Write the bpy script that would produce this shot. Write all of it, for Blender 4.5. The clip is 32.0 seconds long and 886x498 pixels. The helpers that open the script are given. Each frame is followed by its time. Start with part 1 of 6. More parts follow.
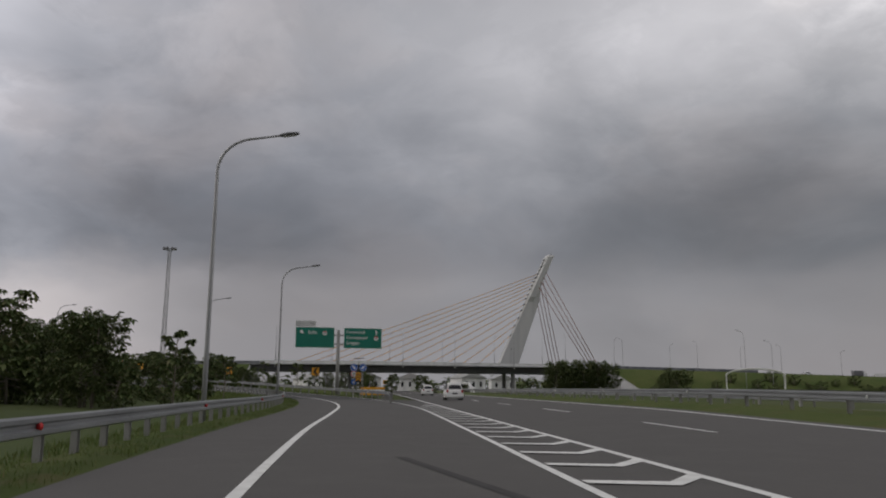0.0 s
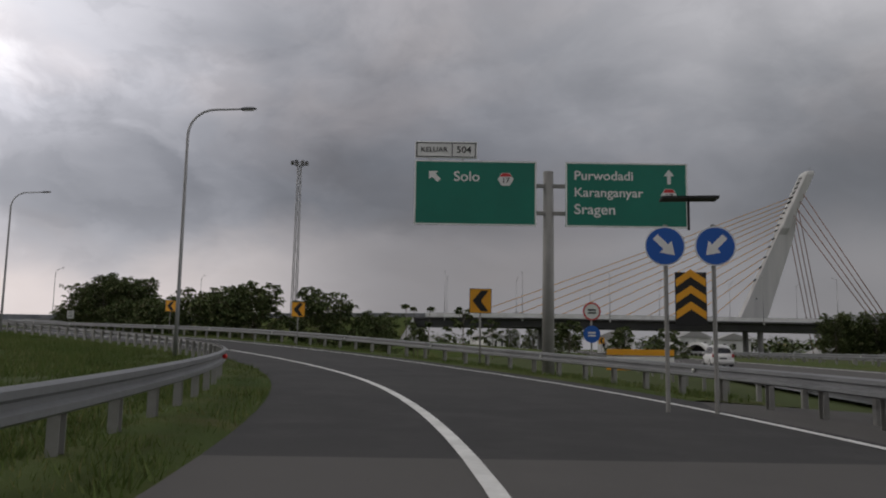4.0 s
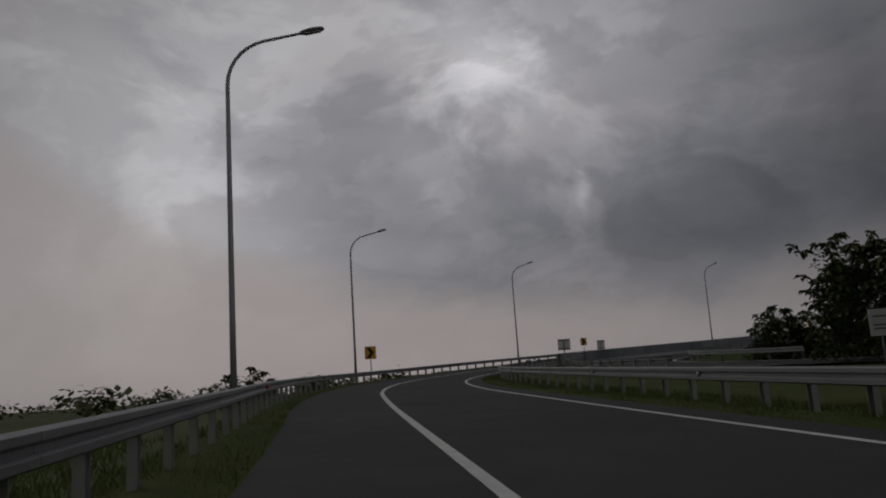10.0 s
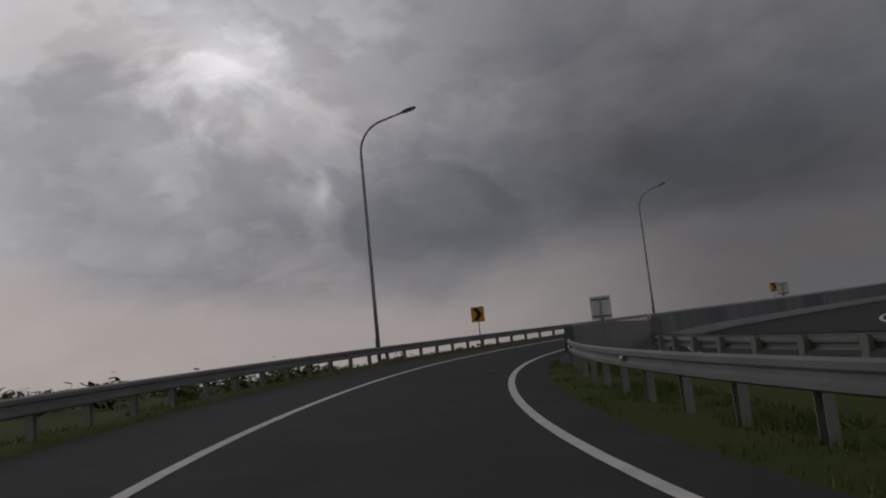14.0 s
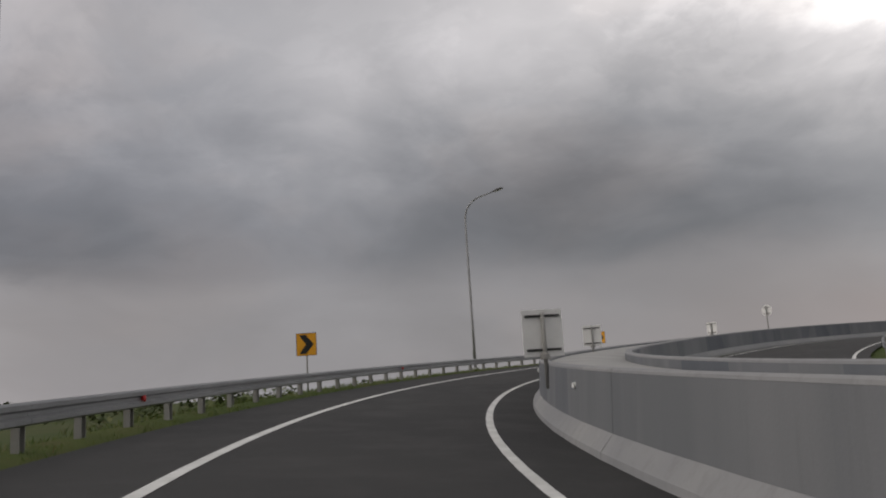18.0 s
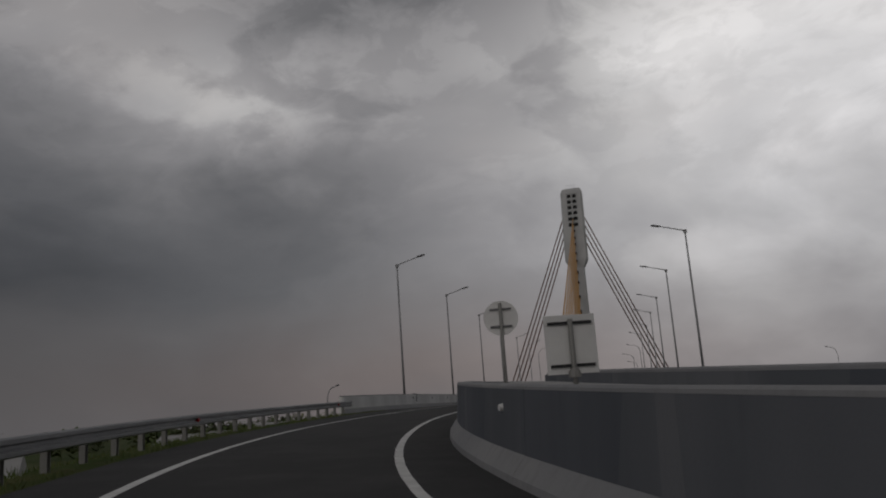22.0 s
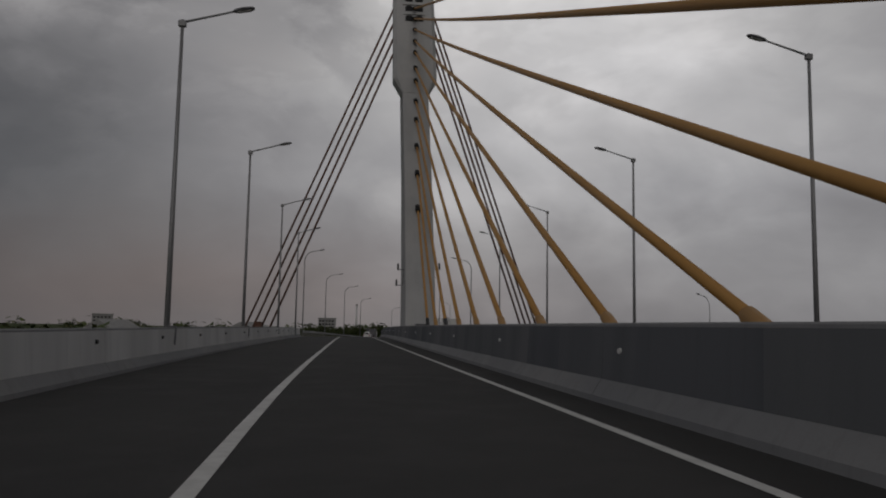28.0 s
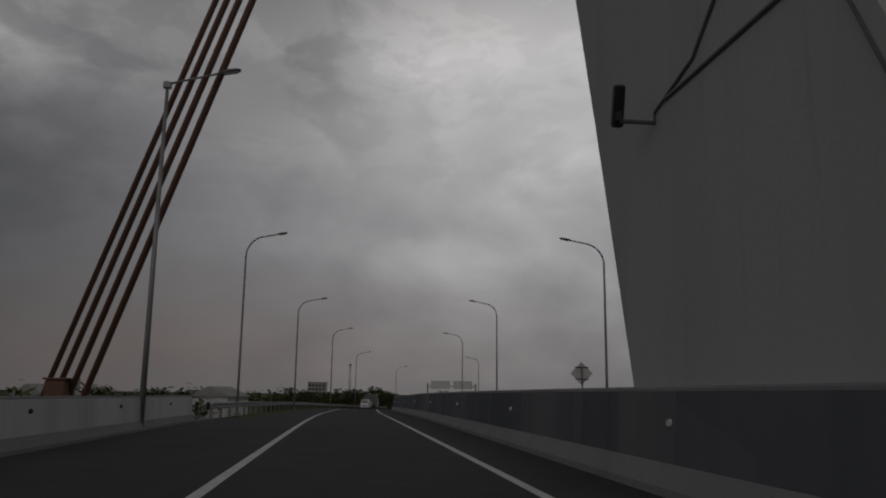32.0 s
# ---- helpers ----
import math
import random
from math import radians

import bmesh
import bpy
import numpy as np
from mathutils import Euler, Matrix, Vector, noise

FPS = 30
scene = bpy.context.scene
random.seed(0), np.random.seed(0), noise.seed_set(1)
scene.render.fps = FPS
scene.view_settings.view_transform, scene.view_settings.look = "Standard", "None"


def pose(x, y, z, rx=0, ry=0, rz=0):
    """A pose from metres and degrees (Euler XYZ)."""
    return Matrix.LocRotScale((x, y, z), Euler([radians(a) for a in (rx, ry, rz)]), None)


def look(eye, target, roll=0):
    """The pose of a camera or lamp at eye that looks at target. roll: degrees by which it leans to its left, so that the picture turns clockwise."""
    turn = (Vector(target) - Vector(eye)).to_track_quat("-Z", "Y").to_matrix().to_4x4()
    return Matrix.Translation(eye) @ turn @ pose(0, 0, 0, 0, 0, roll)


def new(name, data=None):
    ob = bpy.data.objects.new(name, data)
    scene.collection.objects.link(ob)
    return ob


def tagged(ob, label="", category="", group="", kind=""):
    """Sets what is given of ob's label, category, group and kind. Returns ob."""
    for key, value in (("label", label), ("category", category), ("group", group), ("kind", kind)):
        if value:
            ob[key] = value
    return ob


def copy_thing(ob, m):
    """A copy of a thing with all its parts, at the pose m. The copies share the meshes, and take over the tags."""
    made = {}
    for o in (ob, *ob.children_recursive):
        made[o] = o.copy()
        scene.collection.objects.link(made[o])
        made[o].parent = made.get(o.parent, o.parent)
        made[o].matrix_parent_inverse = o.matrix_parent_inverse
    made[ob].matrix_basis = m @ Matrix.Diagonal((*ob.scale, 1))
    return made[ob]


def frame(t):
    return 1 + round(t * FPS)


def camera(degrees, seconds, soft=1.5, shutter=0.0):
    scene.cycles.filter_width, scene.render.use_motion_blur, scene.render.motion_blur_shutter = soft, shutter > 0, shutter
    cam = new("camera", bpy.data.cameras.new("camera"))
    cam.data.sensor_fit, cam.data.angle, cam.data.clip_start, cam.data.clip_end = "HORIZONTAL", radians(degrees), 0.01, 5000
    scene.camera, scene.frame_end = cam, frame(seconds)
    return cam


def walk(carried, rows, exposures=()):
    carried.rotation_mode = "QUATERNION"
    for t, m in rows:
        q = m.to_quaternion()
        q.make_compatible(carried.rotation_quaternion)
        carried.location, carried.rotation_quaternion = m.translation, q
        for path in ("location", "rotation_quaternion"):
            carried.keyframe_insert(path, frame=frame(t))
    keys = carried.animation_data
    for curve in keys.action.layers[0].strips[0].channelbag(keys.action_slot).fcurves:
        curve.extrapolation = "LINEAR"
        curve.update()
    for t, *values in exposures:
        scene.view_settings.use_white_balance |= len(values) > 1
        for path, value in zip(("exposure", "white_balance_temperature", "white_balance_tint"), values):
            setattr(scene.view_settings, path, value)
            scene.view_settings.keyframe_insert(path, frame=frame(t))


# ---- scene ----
# ---------------------------------------------------------------- camera and its way
cam = camera(58.83, 32.0, soft=2.0)
ROWS = [
    (0, -0.23, 0.17, 1.19, 0.16, 10.10, 0.38),
    (0.5, -1.36, 8.17, 1.20, 1.42, 8.30, 0.43),
    (1, -2.48, 16.15, 1.20, 3.06, 8.00, 0.38),
    (1.5, -3.49, 24.15, 1.19, 4.64, 9.10, 0.42),
    (2, -4.44, 32.15, 1.20, 6.14, 9.80, 0.22),
    (2.5, -5.45, 40.11, 1.20, 7.95, 9.97, 0.49),
    (3, -6.61, 47.89, 1.22, 7.33, 7.80, 0.51),
    (3.5, -7.95, 55.49, 1.25, 8.74, 6.87, 0.66),
    (4, -9.69, 62.88, 1.32, 13.34, 7.10, 0.96),
    (4.5, -12.00, 70.05, 1.41, 20.43, 8.56, 1.49),
    (5, -14.92, 76.99, 1.51, 27.08, 9.00, 1.72),
    (5.5, -18.41, 83.61, 1.64, 30.62, 7.82, 1.77),
    (6, -22.30, 89.82, 1.79, 34.73, 9.41, 2.33),
    (6.5, -26.62, 95.43, 1.97, 40.41, 10.19, 2.26),
    (7, -31.42, 100.41, 2.18, 46.24, 10.48, 2.47),
    (7.5, -36.73, 104.79, 2.40, 48.68, 11.19, 3.17),
    (8, -42.32, 108.71, 2.63, 48.85, 11.60, 3.27),
    (8.5, -48.03, 112.38, 2.87, 51.52, 11.31, 2.60),
    (9, -53.86, 115.79, 3.10, 54.77, 9.55, -0.13),
    (9.5, -59.73, 118.96, 3.32, 56.04, 9.40, -2.68),
    (10, -65.61, 122.03, 3.53, 55.41, 9.67, -3.83),
    (10.5, -71.57, 125.15, 3.74, 54.28, 9.66, -4.29),
    (11, -77.61, 128.52, 3.95, 52.77, 9.33, -4.18),
    (11.5, -83.71, 132.20, 4.13, 51.36, 8.85, -5.06),
    (12, -89.82, 136.18, 4.30, 50.30, 8.31, -5.92),
    (12.5, -95.87, 140.25, 4.45, 48.72, 7.63, -6.10),
    (13, -101.63, 144.32, 4.62, 45.53, 8.93, -4.01),
    (13.5, -106.97, 148.59, 4.79, 41.45, 9.28, -4.16),
    (14, -111.90, 153.18, 4.96, 36.42, 8.04, -5.92),
    (14.5, -116.43, 158.22, 5.16, 29.64, 8.60, -5.51),
    (15, -120.64, 163.66, 5.38, 25.26, 7.10, -4.87),
    (15.5, -124.47, 169.46, 5.63, 20.35, 6.78, -4.98),
    (16, -127.75, 175.59, 5.90, 13.74, 7.58, -5.83),
    (16.5, -130.24, 181.99, 6.15, 5.84, 9.69, -7.69),
    (17, -131.89, 188.57, 6.40, -0.90, 9.51, -7.89),
    (17.5, -132.67, 195.29, 6.64, -7.78, 10.42, -5.59),
    (18, -132.85, 202.02, 6.85, -12.51, 9.76, -3.69),
    (18.5, -132.48, 208.68, 7.07, -15.37, 10.71, -3.10),
    (19, -131.37, 215.29, 7.30, -22.87, 11.70, -4.37),
    (19.5, -129.72, 221.69, 7.56, -30.33, 11.63, -5.87),
    (20, -127.50, 227.72, 7.82, -36.89, 12.14, -6.82),
    (20.5, -124.72, 233.33, 8.07, -43.03, 12.37, -7.15),
    (21, -121.55, 238.59, 8.30, -49.15, 11.77, -6.56),
    (21.5, -117.99, 243.49, 8.50, -55.58, 11.46, -5.27),
    (22, -113.94, 248.02, 8.72, -62.56, 11.50, -4.08),
    (22.5, -109.44, 252.09, 8.93, -69.17, 11.68, -3.83),
    (23, -104.73, 255.76, 9.16, -73.72, 11.91, -2.91),
    (23.5, -99.79, 259.13, 9.39, -75.91, 12.28, -1.98),
    (24, -94.59, 262.05, 9.58, -77.25, 12.03, -1.61),
    (24.5, -89.09, 264.52, 9.74, -78.40, 11.39, -1.17),
    (25, -83.25, 266.72, 9.88, -79.64, 8.93, -0.83),
    (25.5, -77.16, 268.75, 9.98, -80.72, 7.89, -0.72),
    (26, -70.89, 270.66, 10.06, -81.46, 8.09, -0.80),
    (26.5, -64.51, 272.57, 10.12, -81.80, 9.55, -0.96),
    (27, -58.05, 274.51, 10.17, -81.84, 6.86, -0.39),
    (27.5, -51.44, 276.59, 10.21, -81.20, 5.39, 0.61),
    (28, -44.62, 278.79, 10.24, -80.66, 5.79, 0.99),
    (28.5, -37.44, 280.97, 10.27, -81.16, 6.95, 0.77),
    (29, -30.02, 283.09, 10.28, -81.74, 7.98, -0.27),
    (29.5, -22.61, 285.16, 10.29, -82.32, 8.52, -0.17),
    (30, -15.27, 287.22, 10.28, -83.09, 8.76, 0.01),
    (30.5, -7.92, 289.31, 10.27, -83.48, 8.60, 0.65),
    (31, -0.52, 291.34, 10.27, -83.25, 8.87, 1.35),
    (31.5, 6.89, 293.34, 10.28, -82.37, 9.36, 1.18),
    (32, 14.33, 295.30, 10.29, -81.06, 10.41, 0.74),
]


def eye_pose(x, y, z, yaw, pitch, roll):
    a, b = radians(yaw), radians(pitch)
    way = Vector((-math.sin(a) * math.cos(b), math.cos(a) * math.cos(b), math.sin(b)))
    return look(Vector((x, y, z)), Vector((x, y, z)) + way, roll)


# brightness and white balance on the way
STOPS = ((0.0, 0.40), (1.0, 0.46), (2.5, 0.44), (5.0, 0.15), (6.0, 0.10), (6.5, -0.25), (7.0, -0.82), (8.0, -1.15), (9.0, -1.30), (10.0, -1.34), (12.0, -1.30), (13.0, -1.10), (14.0, -0.95), (14.5, -0.80), (16.5, 0.40), (17.0, 0.47), (18.0, 0.45), (19.0, 0.25), (20.0, 0.00), (21.0, -0.60), (22.0, -1.15), (23.0, -1.35), (24.0, -1.50), (26.5, -1.65), (27.0, -1.74), (28.0, -1.34), (30.0, -1.28), (31.0, -1.15), (31.5, -1.30), (32.0, -1.65))
KELVIN = ((0, 6500), (5, 6510), (6.5, 6440), (7, 6400), (8, 6400), (9, 6460), (12, 6540), (14.5, 6570), (17, 6690), (18, 6700), (20, 6610), (22, 6500), (32, 6500))
walk(cam, [(r[0], eye_pose(*r[1:])) for r in ROWS],
     exposures=[(t, stops, float(np.interp(t, *zip(*KELVIN))), 10.0) for t, stops in STOPS])

# ---------------------------------------------------------------- light
SUN_YAW, SUN_UP = 102.0, 40.0
sun_way = Vector((-math.sin(radians(SUN_YAW)) * math.cos(radians(SUN_UP)),
                  math.cos(radians(SUN_YAW)) * math.cos(radians(SUN_UP)), math.sin(radians(SUN_UP))))
sun = new("sun", bpy.data.lights.new("sun", "SUN"))
sun.data.energy, sun.data.angle, sun.data.color = 0.55, radians(30), (1.0, 0.95, 0.9)
sun.matrix_world = look((0, 0, 200), Vector((0, 0, 200)) - sun_way)


class Nodes:
    """Short hand for node trees: each call makes a node and links its inputs."""

    def __init__(self, tree):
        self.tree = tree
        tree.nodes.clear()

    def __call__(self, kind, out=0, _set=None, **inputs):
        node = self.tree.nodes.new(kind)
        for key, value in (_set or {}).items():
            setattr(node, key, value)
        for key, value in inputs.items():
            k = key.replace("__", " ")
            sock = node.inputs[int(k[1:])] if k[0] == "i" and k[1:].isdigit() else node.inputs[k]
            if isinstance(value, bpy.types.NodeSocket):
                self.tree.links.new(value, sock)
            else:
                sock.default_value = value
        return node.outputs[out] if len(node.outputs) else None

    def math(self, op, a, b=0.0, clamp=False):
        return self("ShaderNodeMath", _set={"operation": op, "use_clamp": clamp}, i0=a, i1=b)

    def ramp(self, fac, stops):
        node = self.tree.nodes.new("ShaderNodeValToRGB")
        self.tree.links.new(fac, node.inputs[0])
        el = node.color_ramp.elements
        while len(el) < len(stops):
            el.new(0.5)
        for e, (p, c) in zip(el, stops):
            e.position, e.color = p, (*c, 1) if len(c) == 3 else c
        return node.outputs[0]

    def mix(self, fac, a, b, mode="MIX"):
        node = self.tree.nodes.new("ShaderNodeMix")
        node.data_type, node.blend_type = "RGBA", mode
        for sock, v in ((node.inputs[0], fac), (node.inputs[6], a), (node.inputs[7], b)):
            if isinstance(v, bpy.types.NodeSocket):
                self.tree.links.new(v, sock)
            else:
                sock.default_value = v if not isinstance(v, tuple) or len(v) == 4 else (*v, 1)
        return node.outputs[2]


def make_world():
    world = bpy.data.worlds.new("sky")
    scene.world = world
    world.use_nodes = True
    n = Nodes(world.node_tree)
    sky = n("ShaderNodeTexSky", _set={"sky_type": "NISHITA", "sun_disc": False, "sun_elevation": radians(SUN_UP),
                                      "sun_rotation": radians(-SUN_YAW), "dust_density": 4.0})
    d = n("ShaderNodeTexCoord", out=0)
    sep = world.node_tree.nodes.new("ShaderNodeSeparateXYZ")
    world.node_tree.links.new(d, sep.inputs[0])
    x, y, z = sep.outputs
    # cloud masses: soft lumps, wider than high, with ragged edges
    comb = n("ShaderNodeCombineXYZ", X=x, Y=y, Z=n.math("MULTIPLY", z, 1.9))
    warp = n("ShaderNodeTexNoise", out=1, Vector=comb, Scale=2.4, Detail=3.0)
    wv = n("ShaderNodeVectorMath", _set={"operation": "SCALE"}, i0=warp, Scale=0.2)
    pos = n("ShaderNodeVectorMath", _set={"operation": "ADD"}, i0=comb, i1=wv)
    mid = n("ShaderNodeTexNoise", Vector=pos, Scale=2.7, Detail=6.0, Roughness=0.47)
    fine = n("ShaderNodeTexNoise", Vector=pos, Scale=6.5, Detail=5.0, Roughness=0.5)
    left = n("ShaderNodeMath", _set={"operation": "ARCTAN2"}, i0=n.math("MULTIPLY", x, -1.0), i1=y)
    rise = n.math("ARCSINE", z)
    lump = n.math("SUBTRACT", mid, 0.5)
    tuft = n.math("SUBTRACT", fine, 0.5)
    azd = n.math("MULTIPLY", left, 57.2958)
    azw = n.math("ADD", azd, n.math("MULTIPLY", lump, 12.0))
    elw = n.math("ADD", n.math("MULTIPLY", rise, 57.2958), n.math("ADD", n.math("MULTIPLY", tuft, 5.0), n.math("MULTIPLY", lump, 5.0)))

    # thick and thin parts of the overcast: bearing to the left, height, stops
    def mass(az, el, gain, wa=12.0, we=8.0):
        a = n.math("DIVIDE", n.math("SUBTRACT", azw, az), wa)
        e = n.math("DIVIDE", n.math("SUBTRACT", elw, el), we)
        q = n.math("ADD", n.math("MULTIPLY", a, a), n.math("MULTIPLY", e, e))
        return n.math("MULTIPLY", n.math("EXPONENT", n.math("MULTIPLY", q, -0.5)), gain)

    body = n("ShaderNodeMapRange", _set={"interpolation_type": "SMOOTHSTEP"}, Value=mid, **{"From__Min": 0.36, "From__Max": 0.64, "To__Min": -0.20, "To__Max": 0.20})
    stops = n.math("ADD", body, n.math("MULTIPLY", tuft, 0.45))
    # firmer edges where one bank of cloud lies before another
    bank = n("ShaderNodeTexNoise", Vector=pos, Scale=3.6, Detail=9.0, Roughness=0.55, Distortion=0.3)
    edge = n("ShaderNodeMapRange", _set={"interpolation_type": "SMOOTHSTEP"}, Value=bank, **{"From__Min": 0.47, "From__Max": 0.56, "To__Min": -0.16, "To__Max": 0.16})
    firm = n.math("ADD", n.math("ADD", mass(56, 20, 1.15, 24, 14), mass(-58, 27, 1.2, 30, 8)), 0.15)
    stops = n.math("ADD", stops, n.math("MULTIPLY", edge, firm))
    # small billows with crisp rims inside the banks
    puff = n("ShaderNodeTexNoise", Vector=pos, Scale=9.0, Detail=9.0, Roughness=0.6, Distortion=0.25)
    rim = n("ShaderNodeMapRange", _set={"interpolation_type": "SMOOTHSTEP"}, Value=puff, **{"From__Min": 0.46, "From__Max": 0.56, "To__Min": -0.075, "To__Max": 0.075})
    stops = n.math("ADD", stops, n.math("MULTIPLY", rim, firm))
    for row in MASSES + BREAKS + SHELVES + GLOW:
        stops = n.math("ADD", stops, mass(*row))
    light = n.math("MULTIPLY", n.math("POWER", 2.0, stops), 0.25)
    light = n.math("MINIMUM", light, 3.0)
    tone = n.ramp(light, [(0.0, (0.95, 0.985, 1.075)), (0.20, (0.975, 0.985, 1.04)), (0.34, (0.998, 0.985, 1.015)), (0.6, (1.012, 0.985, 1.0)), (1.0, (1.015, 0.995, 0.985))])
    lit = n("ShaderNodeCombineXYZ", X=light, Y=light, Z=light)
    cloud = n.mix(1.0, tone, lit, "MULTIPLY")
    # bluer rain cloud to the north
    cloud = n.mix(1.0, cloud, n.mix(mass(44, 14, 0.95, 40, 18), (1.0, 1.0, 1.0), (0.978, 1.0, 1.075)), "MULTIPLY")
    # cool low sky to the west
    cloud = n.mix(1.0, cloud, n.mix(mass(-100, 9, 0.9, 26, 9), (1.0, 1.0, 1.0), (0.985, 0.995, 1.03)), "MULTIPLY")
    # faint peach where the cover is thin and dusty
    peach = n.ramp(n("ShaderNodeTexNoise", Vector=pos, Scale=3.3, Detail=4.0, Roughness=0.5), [(0.50, (0, 0, 0)), (0.68, (1, 1, 1))])
    cloud = n.mix(n.math("MULTIPLY", peach, mass(30, 12, 0.45, 60, 14)), cloud, n.mix(1.0, cloud, (1.14, 1.0, 0.90), "MULTIPLY"))
    # pale dusty air below the edge of the cloud shelf, warmest under the hidden sun
    over = n.math("MAXIMUM", n.math("SUBTRACT", azw, 45.0), 0.0)
    step = n("ShaderNodeMapRange", _set={"interpolation_type": "SMOOTHSTEP"}, Value=azw, **{"From__Min": 28.0, "From__Max": 40.0, "To__Min": 8.5, "To__Max": 5.2})
    brim = n.math("SUBTRACT", elw, n.math("ADD", step, n.math("MULTIPLY", n.math("MULTIPLY", over, over), 0.0075)))
    haze = n("ShaderNodeMapRange", _set={"interpolation_type": "SMOOTHSTEP"}, Value=brim, **{"From__Min": -2.2, "From__Max": 1.6, "To__Min": 1.0, "To__Max": 0.0})
    thick = n("ShaderNodeMapRange", _set={"interpolation_type": "SMOOTHSTEP"}, Value=azw, **{"From__Min": 14.0, "From__Max": 44.0, "To__Min": 0.26, "To__Max": 0.70})
    haze = n.math("MULTIPLY", haze, thick)
    warm = n.math("ADD", n.math("ADD", mass(62, 2, 0.85, 30, 30), mass(-60, 2, 0.22, 28, 30)), 0.10, True)
    dust = n.mix(warm, (0.225, 0.228, 0.24), (0.92, 0.80, 0.765))
    low = n.mix(haze, cloud, dust)
    # peach band along the southern horizon
    low = n.mix(mass(-60, 2.2, 0.9, 16, 2.4), low, n.mix(1.0, low, (1.10, 0.975, 0.925), "MULTIPLY"))
    blue = n.mix(1.0, sky, (0.06, 0.06, 0.06), "MULTIPLY")
    both = n.mix(0.94, blue, low)
    bg = n("ShaderNodeBackground", Color=both, Strength=1.0)
    n("ShaderNodeOutputWorld", Surface=bg)


# broad light of the thin cover towards the hidden sun, and of the bright south
GLOW = ((70, 15, 0.36, 26, 40), (125, 25, 0.49, 40, 40), (-88, 18, 0.2, 24, 40))
BREAKS = ((52, 22.5, 0.71, 2.6, 2.4), (54, 26, 0.4, 3, 2), (45, 13, 0.5, 0.5, 0.8), (45, 16.6, 0.2, 0.8, 1), (-8, 20, 0.33, 5, 4), (-40, 22, 0.38, 5, 5),
          (-24, 27, 0.27, 8, 3), (-49, 23, 0.41, 4, 3), (-61, 16, 0.19, 6, 3), (-80, 19, 0.23, 6, 5), (66, 9.5, 0.3, 5, 2))
SHELVES = ((9, 13, -0.27, 9, 4), (25, 14, -0.22, 8, 4), (16.5, 8.4, -0.4, 2.2, 0.6), (40, 9, -0.3, 9, 2.5), (55, 11, -0.25, 7, 2.5), (-23, 14, -0.28, 8, 4),
           (-46, 14, -0.19, 5, 3), (-31, 21, -0.45, 7, 6), (-49, 28, -0.42, 7, 2.5), (-70, 22.5, -0.45, 4, 2.2), (-82, 20, -0.24, 4, 1.4), (-54, 15, -0.37, 7,
           3), (-64, 29, -0.38, 8, 2))
MASSES = ((-115, 8, 0.93), (-98, 8, 0.74), (-81, 8, 0.85), (-64, 8, 0.58), (-47, 8, -0.34), (-30, 8, -0.71), (-13, 8, -0.46), (4, 8, -0.19), (21, 8, -0.89),
          (38, 8, 0.55), (55, 8, 0.29), (72, 8, 0.87), (89, 8, 0.47), (-115, 24, 1.09), (-98, 24, 1.34), (-81, 24, 1.4), (-64, 24, 0.4), (-47, 24, 0.95), (-30,
          24, 0.81), (-13, 24, 0.29), (4, 24, 0.48), (21, 24, -0.04), (38, 24, 0.62), (55, 24, 0.59), (72, 24, 0.76), (89, 24, 0.26))
make_world()


# ---------------------------------------------------------------- materials
def material(name, paint, rough=0.8, metal=0.0, spec=0.3, bump=None):
    """paint(n, pos) gives the colour socket; bump(n, pos) gives (height socket, strength, distance)."""
    m = bpy.data.materials.new(name)
    m.use_nodes = True
    n = Nodes(m.node_tree)
    pos = n("ShaderNodeNewGeometry", out=0)
    col = paint(n, pos) if callable(paint) else paint
    b = n.tree.nodes.new("ShaderNodeBsdfPrincipled")
    if isinstance(col, bpy.types.NodeSocket):
        n.tree.links.new(col, b.inputs["Base Color"])
    else:
        b.inputs["Base Color"].default_value = (*col, 1)
    r = rough(n, pos) if callable(rough) else rough
    if isinstance(r, bpy.types.NodeSocket):
        n.tree.links.new(r, b.inputs["Roughness"])
    else:
        b.inputs["Roughness"].default_value = r
    b.inputs["Metallic"].default_value = metal
    b.inputs["Specular IOR Level"].default_value = spec
    if bump:
        h, s, dist = bump(n, pos)
        nb = n("ShaderNodeBump", Height=h, Strength=s, Distance=dist)
        n.tree.links.new(nb, b.inputs["Normal"])
    n("ShaderNodeOutputMaterial", Surface=b.outputs[0])
    return m


def noise_of(n, pos, scale, detail=4.0, rough=0.55):
    return n("ShaderNodeTexNoise", Vector=pos, Scale=scale, Detail=detail, Roughness=rough)


def two_scale(a, b, c, small, large, amount=0.5):
    """Colour that drifts between a and b at a large scale with grain towards c at a small one."""
    def paint(n, pos):
        base = n.mix(n.ramp(noise_of(n, pos, large), [(0.35, (0, 0, 0)), (0.65, (1, 1, 1))]), a, b)
        return n.mix(n.math("MULTIPLY", noise_of(n, pos, small, 3.0, 0.7), amount), base, c)
    return paint


